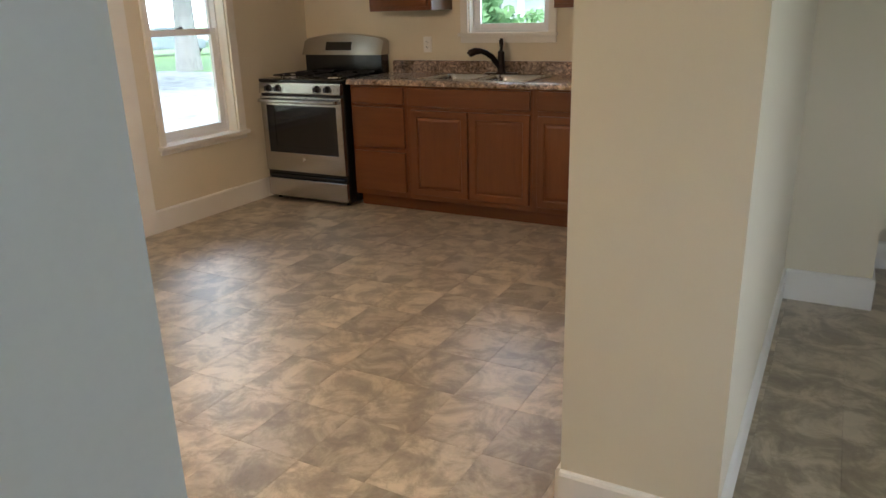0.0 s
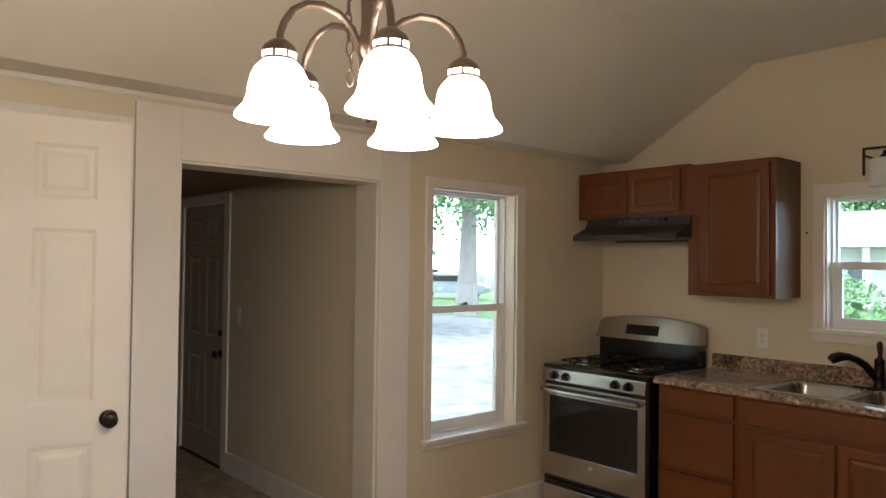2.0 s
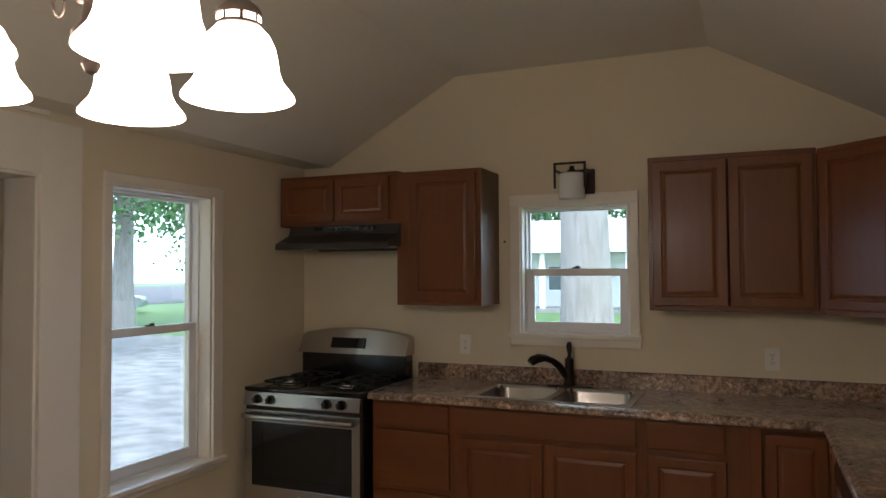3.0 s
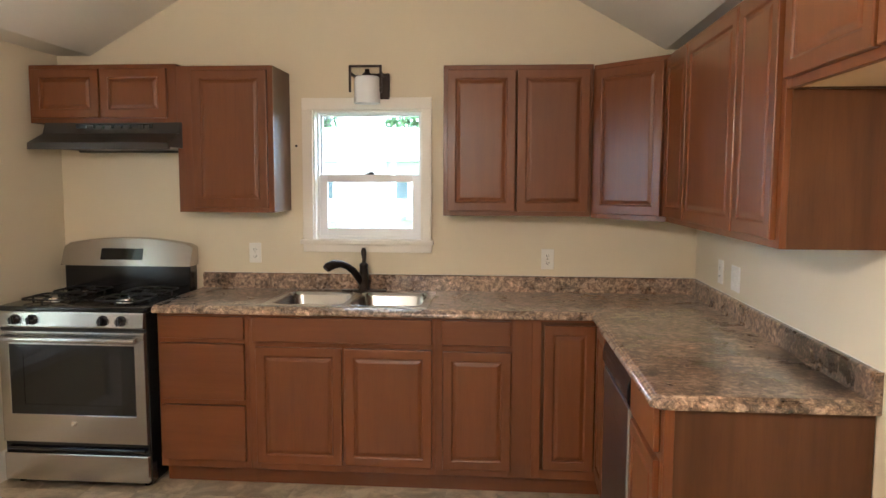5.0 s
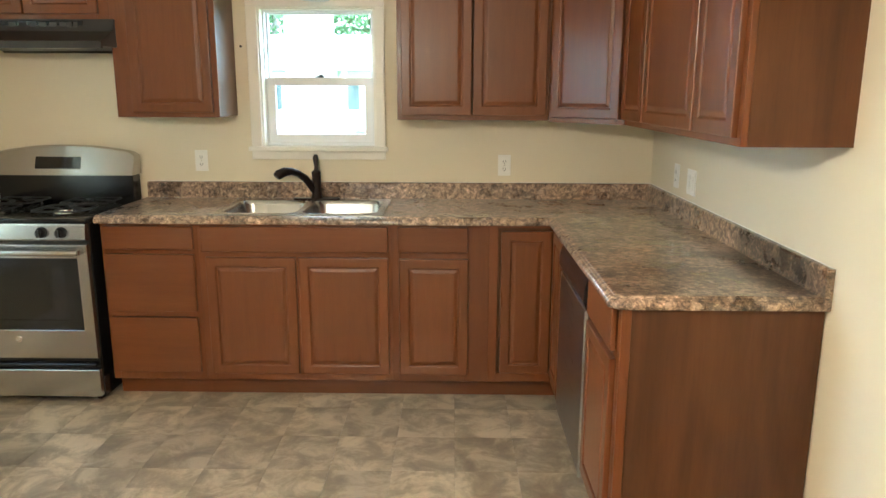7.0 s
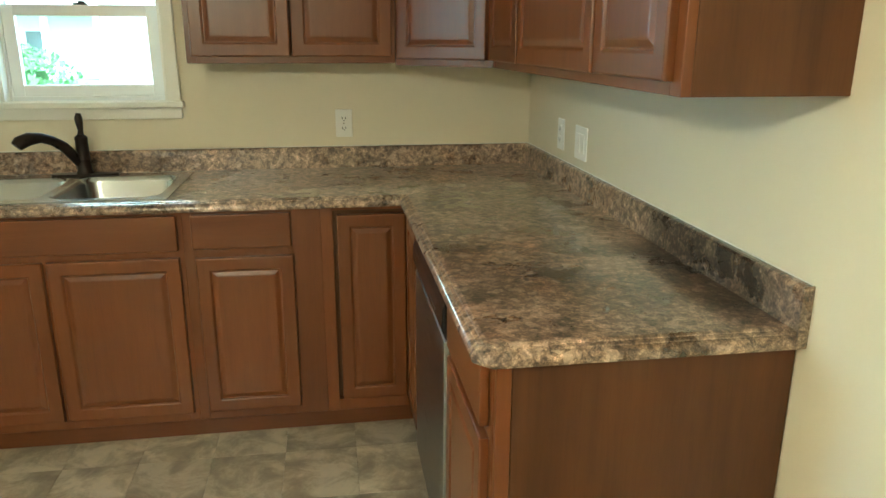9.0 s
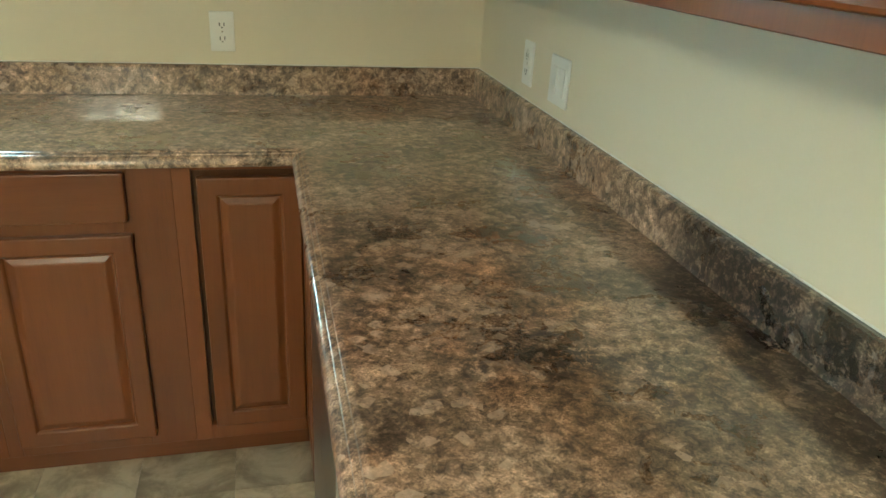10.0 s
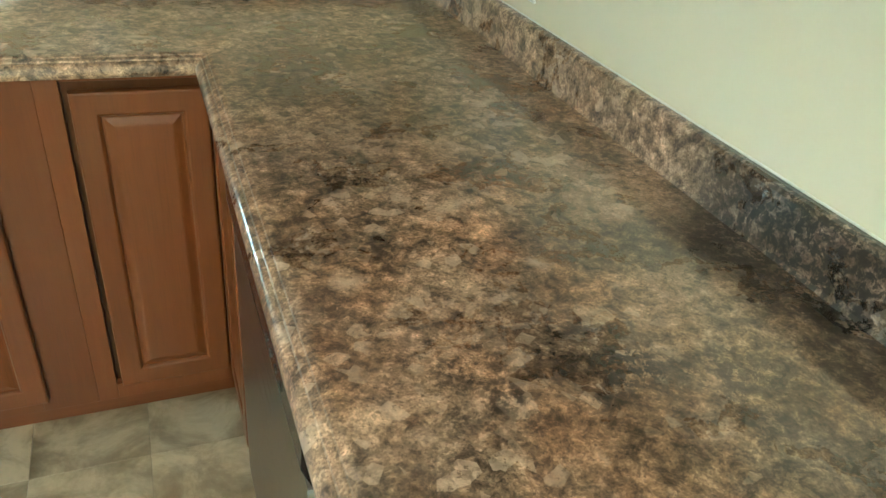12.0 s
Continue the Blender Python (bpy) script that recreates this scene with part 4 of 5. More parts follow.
# control strip
bm = bmesh.new()
prism(bm, [(FR, 0.812), (FR - 0.036, 0.816), (FR - 0.040, 0.822), (FR - 0.030, 0.886), (FR - 0.026, 0.893), (FR, 0.894)], "x", 0.004, RW - 0.004)
part("control_strip", bm, STEEL, rg, "brushed steel strip with four dark knobs")
for kx in (0.095, 0.185, 0.548, 0.640):
    bm = bmesh.new()
    lathe(bm, [(0, 0.004), (0.027, 0.004), (0.027, 0), (0.024, -0.003), (0.020, -0.006), (0.018, -0.026), (0.015, -0.030), (0, -0.030)], 24, (kx, FR - 0.038, 0.853), "y")
    k = part("knob", bm, BLACK, rg, "black round burner knob", smooth=True)
    bm = bmesh.new()
    box(bm, kx - 0.005, kx + 0.005, FR - 0.078, FR - 0.060, 0.836, 0.870, bev=0.002)
    part("grip", bm, HOODM, k)
# oven door
DY = FR - 0.034
bm = bmesh.new()
z0, z1, g0, g1 = 0.232, 0.795, 0.375, 0.728
ringz = [(0.004, z0, FR), (0.004, z0, DY + 0.002), (0.006, z0 + 0.002, DY), (0.053, g0 - 0.002, DY), (0.055, g0, DY + 0.002), (0.055, g0, FR)]
loops = []
for xi, zi, yy in ringz:
    zt_ = z1 - (zi - z0) if zi < g0 - 0.01 else g1 + (g0 - zi)
    loops.append([bm.verts.new(p) for p in ((xi, yy, zi), (RW - xi, yy, zi), (RW - xi, yy, zt_), (xi, yy, zt_))])
for a, b in zip(loops, loops[1:] + loops[:1]):
    for k in range(4):
        bm.faces.new((a[k], a[(k + 1) % 4], b[(k + 1) % 4], b[k]))
od = part("oven_door", bm, STEEL, rg, "brushed steel oven door")
bm = bmesh.new()
box(bm, 0.050, RW - 0.050, DY + 0.004, FR, g0 - 0.004, g1 + 0.004)
part("oven_window", bm, OVENGL, od, "black oven glass")
boxes("window_border", BLACK, od, (0.055, 0.125, DY + 0.0020, DY + 0.0045, g0, g1), (RW - 0.125, RW - 0.055, DY + 0.0020, DY + 0.0045, g0, g1),
      (0.125, RW - 0.125, DY + 0.0020, DY + 0.0045, g0, g0 + 0.05), (0.125, RW - 0.125, DY + 0.0020, DY + 0.0045, g1 - 0.045, g1))
boxes("vent_gap", DARK, rg, (0.006, RW - 0.006, FR - 0.020, FR - 0.001, 0.796, 0.811))
bm = bmesh.new()
tube(bm, [(0.030, DY - 0.044, 0.765), (0.05, DY - 0.050, 0.765), (RW / 2, DY - 0.053, 0.765), (RW - 0.05, DY - 0.050, 0.765), (RW - 0.030, DY - 0.044, 0.765)], 0.0135, 14)
hd = part("door_handle", bm, STEEL, od, "long steel bar handle", smooth=True)
for hx in (0.022, RW - 0.045):
    boxes("handle_post", STEEL, hd, (hx, hx + 0.023, DY - 0.050, DY, 0.752, 0.778), bev=0.003)
bm = bmesh.new()
lathe(bm, [(0, 0), (0.0155, 0), (0.0155, -0.0025), (0.013, -0.004), (0, -0.004)], 28, (RW / 2, DY, 0.330), "y")
part("round_badge", bm, CHROME, od, "small round metal badge", smooth=True)
boxes("drawer_recess", BLACK, rg, (0.002, RW - 0.002, FR - 0.012, FR - 0.001, 0.172, 0.230))
bm = bmesh.new()
box(bm, 0.004, RW - 0.004, DY, FR, 0.034, 0.172, bev=0.003)
part("warming_drawer", bm, STEEL, rg, "steel warming drawer front")
bm = bmesh.new()
tube(bm, [(0.02, FR - 0.024, 0.196), (RW / 2, FR - 0.027, 0.196), (RW - 0.02, FR - 0.024, 0.196)], 0.009, 10)
part("drawer_pull", bm, BLACK, rg, "black recessed drawer pull", smooth=True)
# backguard
boxes("back_riser", BLACK, rg, (0.010, RW - 0.010, -0.125, -0.03, 0.918, 1.066), bev=0.004)
bm = bmesh.new()
n = 24
rail = []
for i in range(n + 1):
    u = i / n
    x = u * RW
    k = 1 - (2 * u - 1) ** 2
    top = 1.178 + 0.040 * k - (0.012 if u in (0.0, 1.0) else 0)
    rail.append((x, top))
front = [bm.verts.new((x, -0.150 - 0.012 * (1 - (2 * x / RW - 1) ** 2), 1.060)) for x, t in rail]
topf = [bm.verts.new((x, -0.105 - 0.006 * (1 - (2 * x / RW - 1) ** 2), t - 0.006)) for x, t in rail]
topb = [bm.verts.new((x, -0.094, t)) for x, t in rail]
back = [bm.verts.new((x, -0.032, t - 0.004)) for x, t in rail]
backb = [bm.verts.new((x, -0.032, 1.060)) for x, t in rail]
lp = [front, topf, topb, back, backb]
for a, b in zip(lp, lp[1:] + lp[:1]):
    for i in range(n):
        bm.faces.new((a[i], a[i + 1], b[i + 1], b[i]))
bm.faces.new([l[0] for l in lp])
bm.faces.new([l[-1] for l in lp])
part("backguard", bm, STEEL, rg, "curved brushed steel backguard", smooth=True)
bm = bmesh.new()
box(bm, 0, 0.245, -0.004, 0.004, 0, 0.066, bev=0.002)
part("display", bm, OVENGL, rg, "dark clock display", m=pose(0.235, -0.1490, 1.094, -20, 0, 0))
# grates and burners
for gx in (0.185, 0.570):
    for gy in (-0.50, -0.24):
        bm = bmesh.new()
        lathe(bm, [(0, 0), (0.055, 0), (0.050, 0.008), (0.036, 0.010), (0.034, 0.018), (0, 0.020)], 24, (gx, gy, 0.917))
        part("burner", bm, CHROME if gy < -0.4 else BLACK, rg, smooth=True)
    for gy in (-0.50, -0.24):
        bm = bmesh.new()
        gz = 0.938
        ringp = rrect(gx - 0.118, gx + 0.118, gy - 0.108, gy + 0.108, 0.030, 3)
        tube(bm, [(*p, gz) for p in ringp + ringp[:2]], 0.0052, 6, caps=False)
        for dx, dy in ((1, 0), (-1, 0), (0, 1), (0, -1)):
            tube(bm, [(gx + dx * 0.118, gy + dy * 0.108, gz), (gx + dx * 0.08, gy + dy * 0.08, gz + 0.003), (gx + dx * 0.032, gy + dy * 0.032, gz + 0.002)], 0.005, 6)
            tube(bm, [(gx + dx * 0.118, gy + dy * 0.108, gz), (gx + dx * 0.120, gy + dy * 0.110, 0.917)], 0.005, 6)
        part("grate", bm, IRON, rg, "black cast iron grate", smooth=True)

# ---- range hood ----
hh = thing("range_hood", pose(0.115, 0, 1.696), "black under-cabinet range hood", "range hood")
HW = 0.75
bm = bmesh.new()
prism(bm, [(0, 0.146), (-0.315, 0.146), (-0.340, 0.088), (-0.470, 0.034), (-0.475, 0.0), (-0.455, 0.0), (-0.45, 0.012), (-0.02, 0.012), (0, 0.0)], "x", 0, HW)
part("shell", bm, HOODM, hh)
boxes("front_strip", BLACK, hh, (0.18, 0.60, -0.3285, -0.3200, 0.100, 0.138), bev=0.001)
for i in range(6):
    boxes("vent_slot", HOODM, hh, (0.24 + 0.05 * i, 0.275 + 0.05 * i, -0.3310, -0.3280, 0.108, 0.130))
boxes("switch", HOODM, hh, (0.53, 0.55, -0.335, -0.3280, 0.106, 0.132), (0.56, 0.58, -0.335, -0.3280, 0.106, 0.132), bev=0.001)
boxes("lamp_lens", FROST, hh, (0.34, 0.60, -0.44, -0.36, 0.004, 0.0115), bev=0.001)

# ---- wall lamp over the window ----
wl = thing("wall_lamp", pose(1.818, 0, 2.064), "dark bronze wall lamp with white glass shade, unlit", "wall lamp")
boxes("back_plate", BRONZE, wl, (-0.020, 0.105, -0.022, 0, -0.075, 0.065), bev=0.003)
boxes("frame_arm", BRONZE, wl, (-0.095, -0.083, -0.150, -0.138, -0.050, 0.092), (0.071, 0.083, -0.150, -0.138, -0.050, 0.092), (-0.083, 0.071, -0.150, -0.138, 0.080, 0.092),
      (0.071, 0.083, -0.138, -0.022, 0.045, 0.057), (-0.095, -0.083, -0.138, -0.010, 0.045, 0.057), (-0.083, -0.020, -0.022, -0.010, 0.045, 0.057), bev=0.001)
bm = bmesh.new()
lathe(bm, [(0, 0.080), (0.012, 0.078), (0.014, 0.062), (0.026, 0.052), (0.030, 0.040), (0, 0.040)], 20, (-0.006, -0.090, 0))
part("socket", bm, BRONZE, wl, smooth=True)
bm = bmesh.new()
lathe(bm, [(0.0, 0.040), (0.062, 0.038), (0.068, 0.030), (0.071, -0.105), (0.066, -0.105), (0.063, 0.028), (0, 0.033)], 32, (-0.006, -0.090, 0))
part("shade", bm, FROST, wl, "white frosted glass drum shade", smooth=True)

# ---- outlets and switches ----


def outlet(m, label, double=False, blank=False):
    w = 0.115 if double or blank else 0.070
    o = thing("wall_switch" if double else "outlet", m, label, "switch" if double else "outlet", "wall plates")
    boxes("plate", OUTLET, o, (-w / 2, w / 2, -0.006, 0, -0.0575, 0.0575), bev=0.002)
    if blank:
        return o
    if double:
        for x in (-0.023, 0.023):
            boxes("rocker", OUTLET, o, (x - 0.0165, x + 0.0165, -0.010, -0.006, -0.033, 0.033), bev=0.001)
    else:
        for z in (-0.020, 0.020):
            bm = bmesh.new()
            prism(bm, rrect(-0.0165, 0.0165, z - 0.014, z + 0.014, 0.010, 4), "y", -0.0085, -0.006)
            sck = part("socket", bm, OUTLET, o)
            boxes("slot", DARK, sck, (-0.0080, -0.0050, -0.0089, -0.0085, z - 0.004, z + 0.006), (0.0050, 0.0080, -0.0089, -0.0085, z - 0.004, z + 0.006), (-0.002, 0.002, -0.0089, -0.0085, z - 0.010, z - 0.006))
        bm = bmesh.new()
        lathe(bm, [(0, -0.0070), (0.003, -0.0068), (0.0032, -0.006)], 10, (0, 0, 0), "y")
        part("screw", bm, CHROME, o)
    return o


outlet(pose(1.141, 0, 1.128), "white duplex outlet on the cream wall above the upstand")
outlet(pose(2.805, 0, 1.110), "white duplex outlet on the cream wall above the upstand")
outlet(pose(W, -0.462, 1.108, 0, 0, -90), "white duplex outlet beside a double switch")
outlet(pose(W, -0.685, 1.103, 0, 0, -90), "white double switch plate over the worktop", True)
outlet(pose(-1.76, -1.90, 1.15), "white switch plate on the dim hall wall", blank=False)
outlet(pose(W, -2.40, 0.82, 0, 0, -90), "white blank plate on the wall of the empty fridge alcove", blank=True)
bm = bmesh.new()
lathe(bm, [(0, -0.006), (0.006, -0.005), (0.007, 0)], 12, (1.39, 0, 1.735), "y")
tagged(part("wall_anchor", bm, BRONZE), "tiny dark screw anchor in the cream wall", "screw")

# ---- chandelier ----
CX, CY = 1.90, -3.32
ch = thing("chandelier", pose(CX, CY, -0.008), "five-armed bronze chandelier with lit white glass bell shades", "chandelier")
bm = bmesh.new()
lathe(bm, [(0, 1.834), (0.008, 1.838), (0.013, 1.848), (0.008, 1.860), (0.016, 1.868), (0.026, 1.880), (0.026, 1.892), (0.014, 1.905), (0.010, 1.93), (0.012, 1.955), (0.024, 1.972), (0.030, 1.985), (0.030, 2.000), (0.020, 2.015), (0.017, 2.04), (0.019, 2.10), (0.016, 2.20), (0.010, 2.24), (0, 2.245)], 20)
part("stem", bm, BRONZEL, ch, smooth=True)
R = 0.195
for i in range(5):
    a = radians(49 - 72 * i)
    ca, sa = math.cos(a), math.sin(a)
    prof = [(0.014, 1.935), (0.018, 1.975), (0.040, 2.022), (0.070, 2.046), (0.105, 2.056), (0.140, 2.050), (0.168, 2.032), (0.186, 2.005), (0.194, 1.980), (0.195, 1.958)]
    bm = bmesh.new()
    tube(bm, [(r * ca, r * sa, z) for r, z in prof], 0.0074, 10)
    arm = part("arm", bm, BRONZEL, ch, smooth=True)
    c = (R * ca, R * sa, 0)
    bm = bmesh.new()
    lathe(bm, [(0.007, 1.972), (0.016, 1.968), (0.030, 1.956), (0.034, 1.948), (0.034, 1.944), (0.0315, 1.944), (0.0315, 1.932), (0.034, 1.932), (0.034, 1.928), (0.028, 1.927), (0.0, 1.950)], 24, c)
    part("collar", bm, BRONZEL, arm, "bronze collar with a lit band", smooth=True)
    for k in range(8):
        bm = bmesh.new()
        b0, b1 = radians(45 * k + 5), radians(45 * k + 40)
        quad = []
        for bb in (b0, (b0 + b1) / 2, b1):
            for zz in (1.933, 1.943):
                quad.append(bm.verts.new((c[0] + 0.0322 * math.cos(bb), c[1] + 0.0322 * math.sin(bb), zz)))
        bm.faces.new((quad[0], quad[2], quad[3], quad[1]))
        bm.faces.new((quad[2], quad[4], quad[5], quad[3]))
        part("light_band", bm, SHADE, arm)
    bm = bmesh.new()
    out = [(0.024, 1.928), (0.033, 1.924), (0.042, 1.914), (0.049, 1.898), (0.0525, 1.880), (0.0545, 1.862), (0.060, 1.846), (0.069, 1.834), (0.0745, 1.826), (0.0755, 1.821)]
    out = [(r * 1.08, z) for r, z in out]
    inn = [(r - 0.003, z) for r, z in reversed(out)]
    lathe(bm, out + [(0.0785, 1.8195)] + inn, 32, c)
    sh = part("shade", bm, SHADE, arm, "glowing white bell-shaped glass shade", smooth=True)
    sh.visible_shadow = False
    ld = bpy.data.lights.new("bulb_light", "POINT")
    ld.energy, ld.color, ld.shadow_soft_size = BULB_W, (1.0, 0.77, 0.51), 0.03
    lo = new("bulb_light", ld)
    lo.location = (CX + c[0], CY + c[1], 1.852)
# chain and canopy
for k in range(16):
    bm = bmesh.new()
    z = 1.93 + 0.030 * k
    cx, cy = -0.036 + 0.006 * math.sin(k * 0.8), -0.026 + 0.004 * math.cos(k)
    ring = [(0.007 * math.cos(q), 0, 0.018 * math.sin(q)) for q in [2 * math.pi * j / 12 for j in range(13)]]
    tube(bm, ring, 0.0020, 6, caps=False)
    part("chain_link", bm, BRONZEL, ch, smooth=True, m=pose(cx, cy, z, 0, 0, 40 + 90 * (k % 2)))
for k in range(14):
    bm = bmesh.new()
    z = 2.262 + 0.033 * k
    ring = [(0.008 * math.cos(q), 0, z + 0.020 * math.sin(q)) for q in [2 * math.pi * j / 12 for j in range(13)]]
    tube(bm, ring, 0.0022, 6, caps=False)
    part("chain_link", bm, BRONZEL, ch, smooth=True, m=pose(0, 0, 0, 0, 0, 90 * (k % 2)))
bm = bmesh.new()
lathe(bm, [(0, 2.708), (0.012, 2.710), (0.02, 2.723), (0.055, 2.738), (0.062, 2.752), (0, 2.7525)], 28)
part("canopy", bm, BRONZEL, ch, smooth=True)
bm = bmesh.new()
tube(bm, [(0.012, 0.004, 2.20), (0.016, 0.006, 2.35), (-0.010, -0.006, 2.5), (0.010, 0.004, 2.735)], 0.002, 6)
part("cord", bm, BRONZEL, ch)
# ---- outdoors ----
GZ = -0.45
SKYGLOW = glowing("overcast_sky", (0.84, 0.93, 1.0), 2.2, (0.5, 0.5, 0.5))
bm = bmesh.new()
ring = [(170 * math.cos(2 * math.pi * k / 64), 170 * math.sin(2 * math.pi * k / 64)) for k in range(64)]
lo_ = [bm.verts.new((x, y, GZ)) for x, y in ring]
hi_ = [bm.verts.new((x, y, 130)) for x, y in ring]
for k in range(64):
    bm.faces.new((lo_[k], lo_[(k + 1) % 64], hi_[(k + 1) % 64], hi_[k]))
tagged(part("backdrop", bm, SKYGLOW), kind="structure")
gr = boxes("ground", GRASS, None, (-2500, 2500, -2500, 2500, GZ - 0.5, GZ))
tagged(gr, kind="structure")
setting("pavement_drive", GRAVEL, (-18, -0.6, -12, 14, GZ, GZ + 0.02))
setting("road", ASPH, (-90, -34, -200, 200, GZ, GZ + 0.02))


def tree(name, x, y, r, h, crown, seed, label, leaves=260, leaf=0.5, low=None):
    t = thing(name, pose(x, y, GZ), label, "tree", "trees outside")
    rnd = random.Random(seed)
    bm = bmesh.new()
    n = 12
    pts, rad = [], []
    for i in range(n):
        u = i / (n - 1)
        pts.append((0.06 * math.sin(3 * u + seed), 0.06 * math.cos(2 * u + seed), u * h))
        rad.append(r * (1.25 - 0.25 * min(1, u * 5)) * (1 - 0.55 * u) * (1 + 0.05 * rnd.uniform(-1, 1)))
    tube(bm, pts, rad, 20)
    tips = []
    for i in range(9):
        a, u = rnd.uniform(0, 6.28), rnd.uniform(0.42, 0.95)
        b = Vector((0, 0, u * h))
        d = Vector((math.cos(a), math.sin(a), rnd.uniform(0.2, 0.8)))
        L = crown * rnd.uniform(0.6, 1.0)
        q = [b, b + d * L * 0.4 + Vector((0, 0, 0.1 * L)), b + d * L * 0.8]
        tips.append(q[-1])
        tube(bm, q, [r * 0.30, r * 0.18, r * 0.06], 8)
    part("trunk", bm, BARK, t, smooth=True)
    vs, fs = [], []
    for i in range(leaves * 4):
        c = tips[i % len(tips)] + Vector([rnd.gauss(0, crown * 0.27) for _ in range(3)])
        if low is not None and c.z < low:
            c.z = low + abs(rnd.gauss(0, 0.5))
        for _ in range(9):
            p = c + Vector([rnd.gauss(0, leaf * 0.8) for _ in range(3)])
            u_ = Vector([rnd.uniform(-1, 1) for _ in range(3)]).normalized() * leaf * rnd.uniform(0.12, 0.26)
            v_ = u_.orthogonal().normalized() * u_.length * 0.6
            k = len(vs)
            vs += [p + u_, p + v_, p - u_, p - v_]
            fs.append((k, k + 1, k + 2, k + 3))
    me = bpy.data.meshes.new("crown")
    me.from_pydata(vs, [], fs)
    me.materials.append(LEAF)
    new("crown", me).parent = t
    return t


tree("tree", 0.78, 5.3, 0.36, 9.0, 3.2, 3, "broad pale-barked tree close to the house", 300, 0.35, 7.0)
tree("tree", -17.3, 14.6, 0.38, 9.0, 4.2, 5, "leafy tree on the far lawn", 420, 0.55, 3.4)
tree("tree", -14.0, 6.5, 0.22, 7.0, 3.4, 8, "leafy tree beside the drive", 420, 0.45, 2.2)
tree("tree", -30.0, 33.0, 0.3, 8.0, 5.0, 11, "leafy tree across the road", 300, 0.8, 2.5)
tree("tree", -9.0, 44.0, 0.3, 9.0, 6.0, 13, "leafy tree behind the white house", 400, 0.9, 2.0)
tree("tree", -17.0, 42.0, 0.3, 9.0, 6.0, 17, "leafy tree behind the white house", 400, 0.9, 2.0)
tree("tree", 2.0, 45.0, 0.3, 9.0, 6.0, 19, "leafy tree behind the white house", 400, 0.9, 2.0)


def bush(x, y, w, h, seed):
    rnd = random.Random(seed)
    bm = bmesh.new()
    for i in range(900):
        a, b = rnd.uniform(0, 6.28), rnd.uniform(0.0, 1.5)
        k = rnd.uniform(0.7, 1.05)
        p = Vector((w * k * math.cos(a) * math.cos(b), w * k * math.sin(a) * math.cos(b), h * k * math.sin(b)))
        u_ = Vector([rnd.uniform(-1, 1) for _ in range(3)]).normalized() * rnd.uniform(0.05, 0.12)
        v_ = u_.orthogonal().normalized() * u_.length * 0.6
        bm.faces.new([bm.verts.new(p + q) for q in (u_, v_, -u_, -v_)])
    o = part("foliage", bm, LEAF, None)
    t = thing("bush", pose(x, y, GZ), "rounded leafy shrub on the lawn", "shrub", "shrubs")
    o.parent = t


bush(-0.9, 5.4, 0.9, 1.9, 1)
bush(-2.6, 9.0, 1.3, 1.8, 2)
bush(-6.0, 20.0, 1.8, 1.7, 4)
bush(-8.6, 22.0, 1.9, 1.6, 6)
bush(-11.6, 25.0, 2.0, 1.6, 7)

hs = thing("house", pose(0, 0, GZ), "low white neighbouring house with a columned porch and pale roof", "house")
boxes("wall", SIDING, hs, (-20, 4, 33, 41, 0, 3.2))
bm = bmesh.new()
prism(bm, [(30.6, 3.15), (37, 5.0), (43, 3.15), (43, 2.95), (30.6, 2.95)], "x", -20.6, 4.6)
part("roof", bm, ROOFM, hs)
for i in range(9):
    boxes("porch_column", SIDING, hs, (-19.6 + i * 2.1, -19.35 + i * 2.1, 30.9, 31.15, 0.2, 2.95), bev=0.01)
boxes("porch_floor", GRAVEL, hs, (-20, -2.3, 30.7, 33, 0, 0.2))
for wx in (-17.5, -13.5, -10.0, -6.6, -2.7, 1.2):
    wn = boxes("window", VINYL, hs, (wx - 0.55, wx + 0.55, 32.95, 33.02, 1.0, 2.35), bev=0.01)
    boxes("pane", HOUSEGL, wn, (wx - 0.46, wx + 0.46, 32.93, 32.948, 1.08, 2.27))


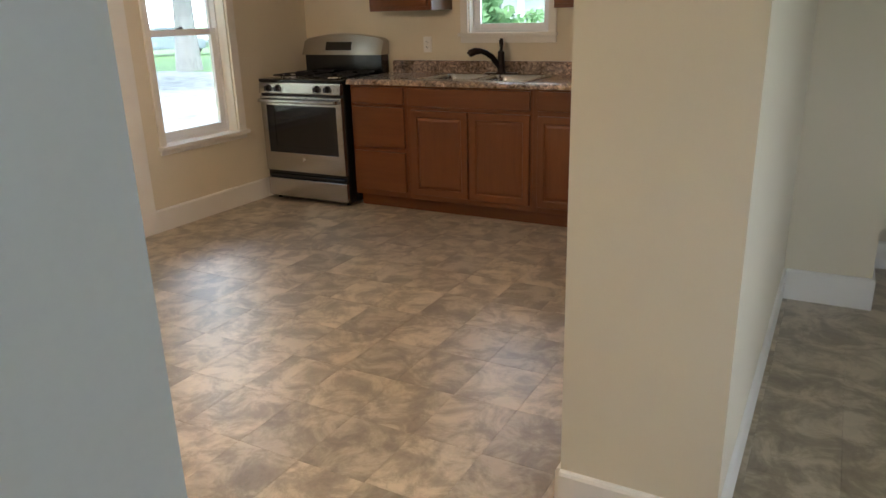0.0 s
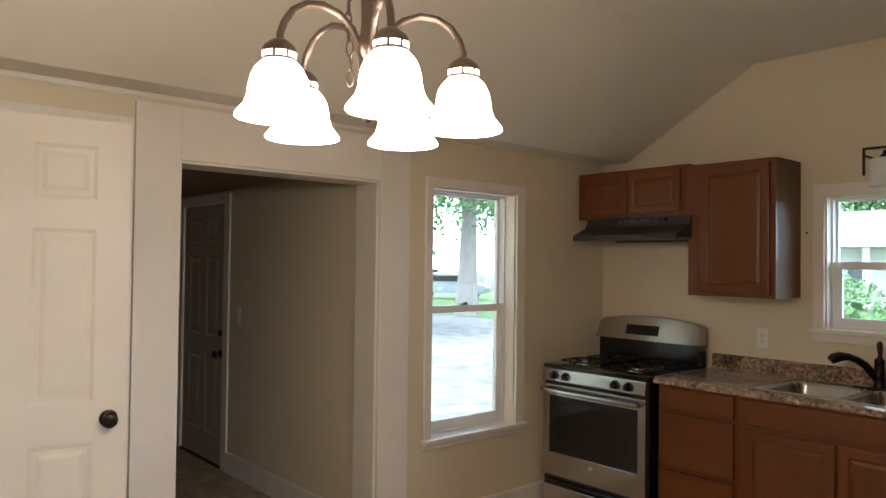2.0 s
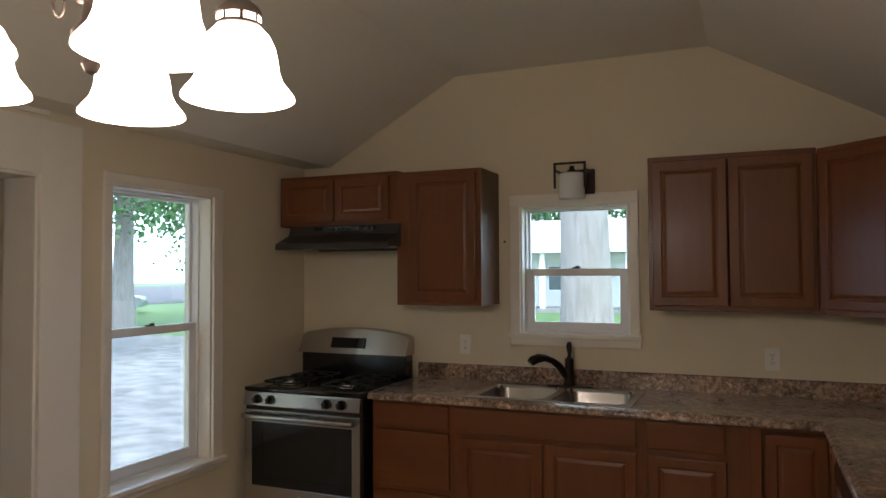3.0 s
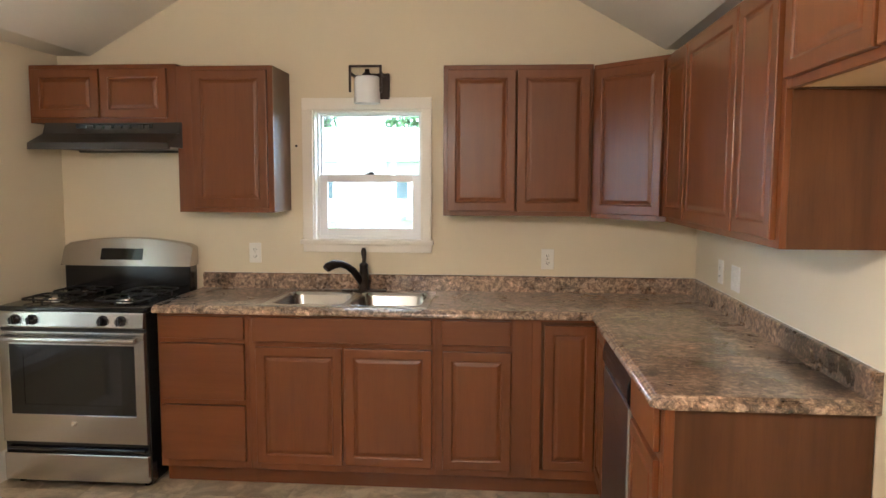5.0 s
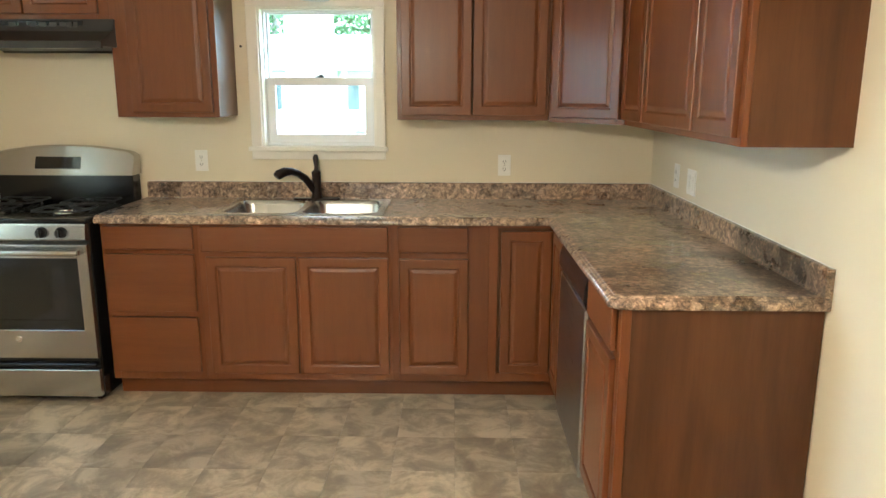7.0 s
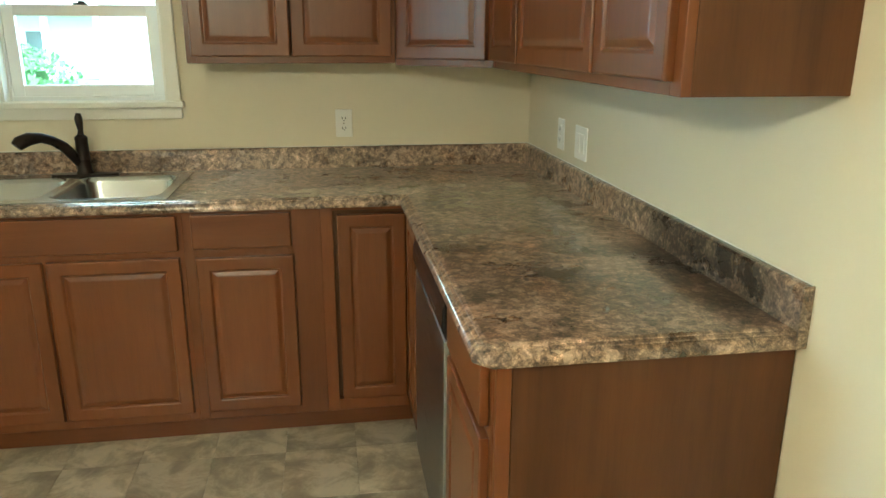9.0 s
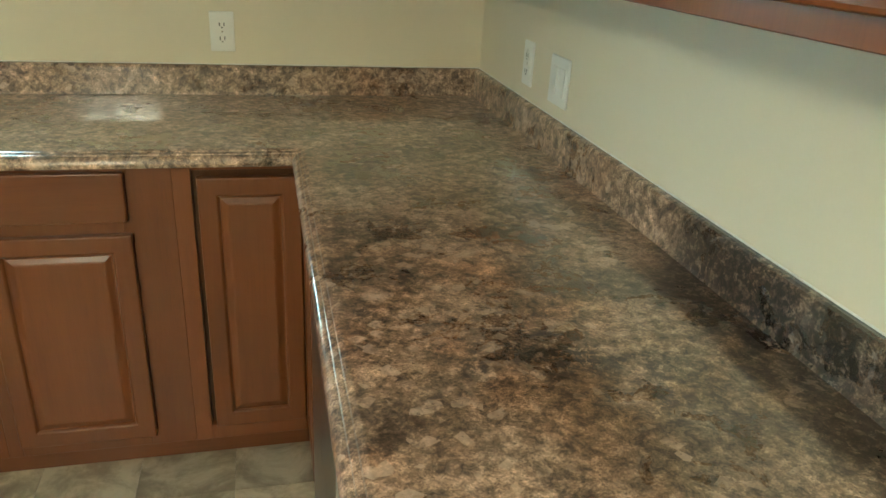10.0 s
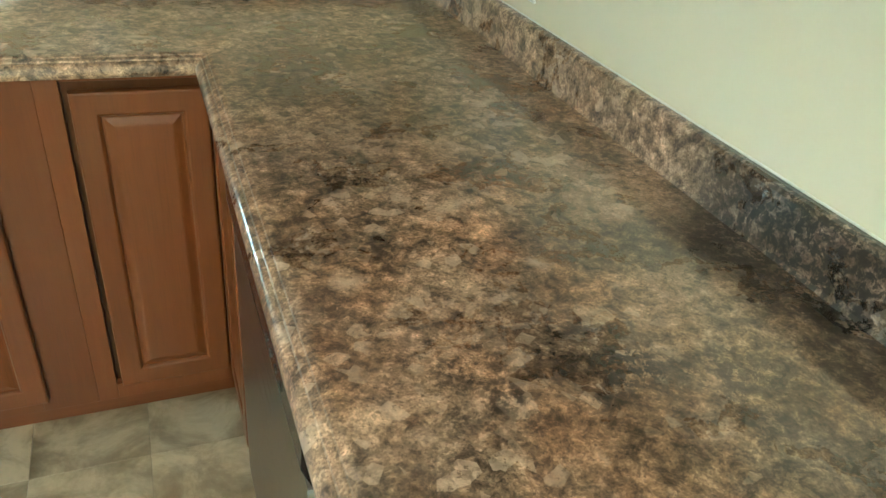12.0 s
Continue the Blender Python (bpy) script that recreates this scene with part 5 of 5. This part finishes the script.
def car(m, paint, label):
    c = thing("car", m, label, "car", "parked cars")
    bm = bmesh.new()
    side = [(-2.2, 0.35), (2.2, 0.35), (2.25, 0.7), (2.1, 0.85), (1.2, 0.95), (0.7, 1.42), (-1.0, 1.45), (-1.8, 1.0), (-2.2, 0.9)]
    prism(bm, side, "y", -0.85, 0.85)
    bmesh.ops.bevel(bm, geom=list(bm.edges), offset=0.05, segments=2, affect="EDGES")
    part("body", bm, paint, c, smooth=True)
    boxes("side_window", OVENGL, c, (-1.1, 0.75, -0.862, 0.862, 1.0, 1.32), bev=0.01)
    for x in (-1.35, 1.35):
        for y in (-0.8, 0.8):
            bm = bmesh.new()
            lathe(bm, [(0.0, -0.1), (0.30, -0.1), (0.33, -0.06), (0.33, 0.06), (0.30, 0.1), (0, 0.1)], 20, (x, y, 0.33), "y")
            wh = part("wheel", bm, TYRE, c, smooth=True)
            bm = bmesh.new()
            lathe(bm, [(0.0, -0.12), (0.2, -0.115), (0.2, 0.115), (0, 0.12)], 16, (x, y, 0.33), "y")
            part("rim", bm, CHROME, wh)


car(pose(-52.0, 41.5, GZ + 0.02, 0, 0, 40), CARP, "dark parked car across the road")
car(pose(-27.5, 22.5, GZ, 0, 0, 35), CARS, "silver parked car on the lawn edge")

# ---- floor tiles ----
TX, TY, X0, Y0 = 0.255, 0.295, 2.540, -0.565
me = bpy.data.meshes.new("tile")
bm = bmesh.new()
box(bm, -TX / 2 + 0.0004, TX / 2 - 0.0004, -TY / 2 + 0.0004, TY / 2 - 0.0004, -0.0039, 0.0, bev=0.0006)
bmesh.ops.recalc_face_normals(bm, faces=bm.faces)
bm.to_mesh(me)
bm.free()
me.materials.append(TILE)
floor_ob = bpy.data.objects["floor"]
far = bmesh.new()
for i in range(-30, 20):
    for j in range(-8, 32):
        cx, cy = X0 + (i + 0.5) * TX, Y0 + TY / 2 - (j + 0.5) * TY
        if not (-3.25 < cx < 6.05 and -6.55 < cy < -0.02):
            continue
        if cx < -0.06 and not (-3.0 < cy < -1.92 and cx > -3.2):
            continue
        if 0 < cx < 3.61 and cy < S + 0.1 or (cx < 3.71 and cy < S):
            continue
        if -0.2 < cx < 3.75 and cy > -4.72:
            ob = new("tile", me)
            ob.parent = floor_ob
            ob.location = (cx, cy, 0.0)
        else:
            box(far, cx - TX / 2 + 0.0004, cx + TX / 2 - 0.0004, cy - TY / 2 + 0.0004, cy + TY / 2 - 0.0004, -0.0039, 0.0)
tagged(part("tile_field", far, TILE, floor_ob), kind="stuff")
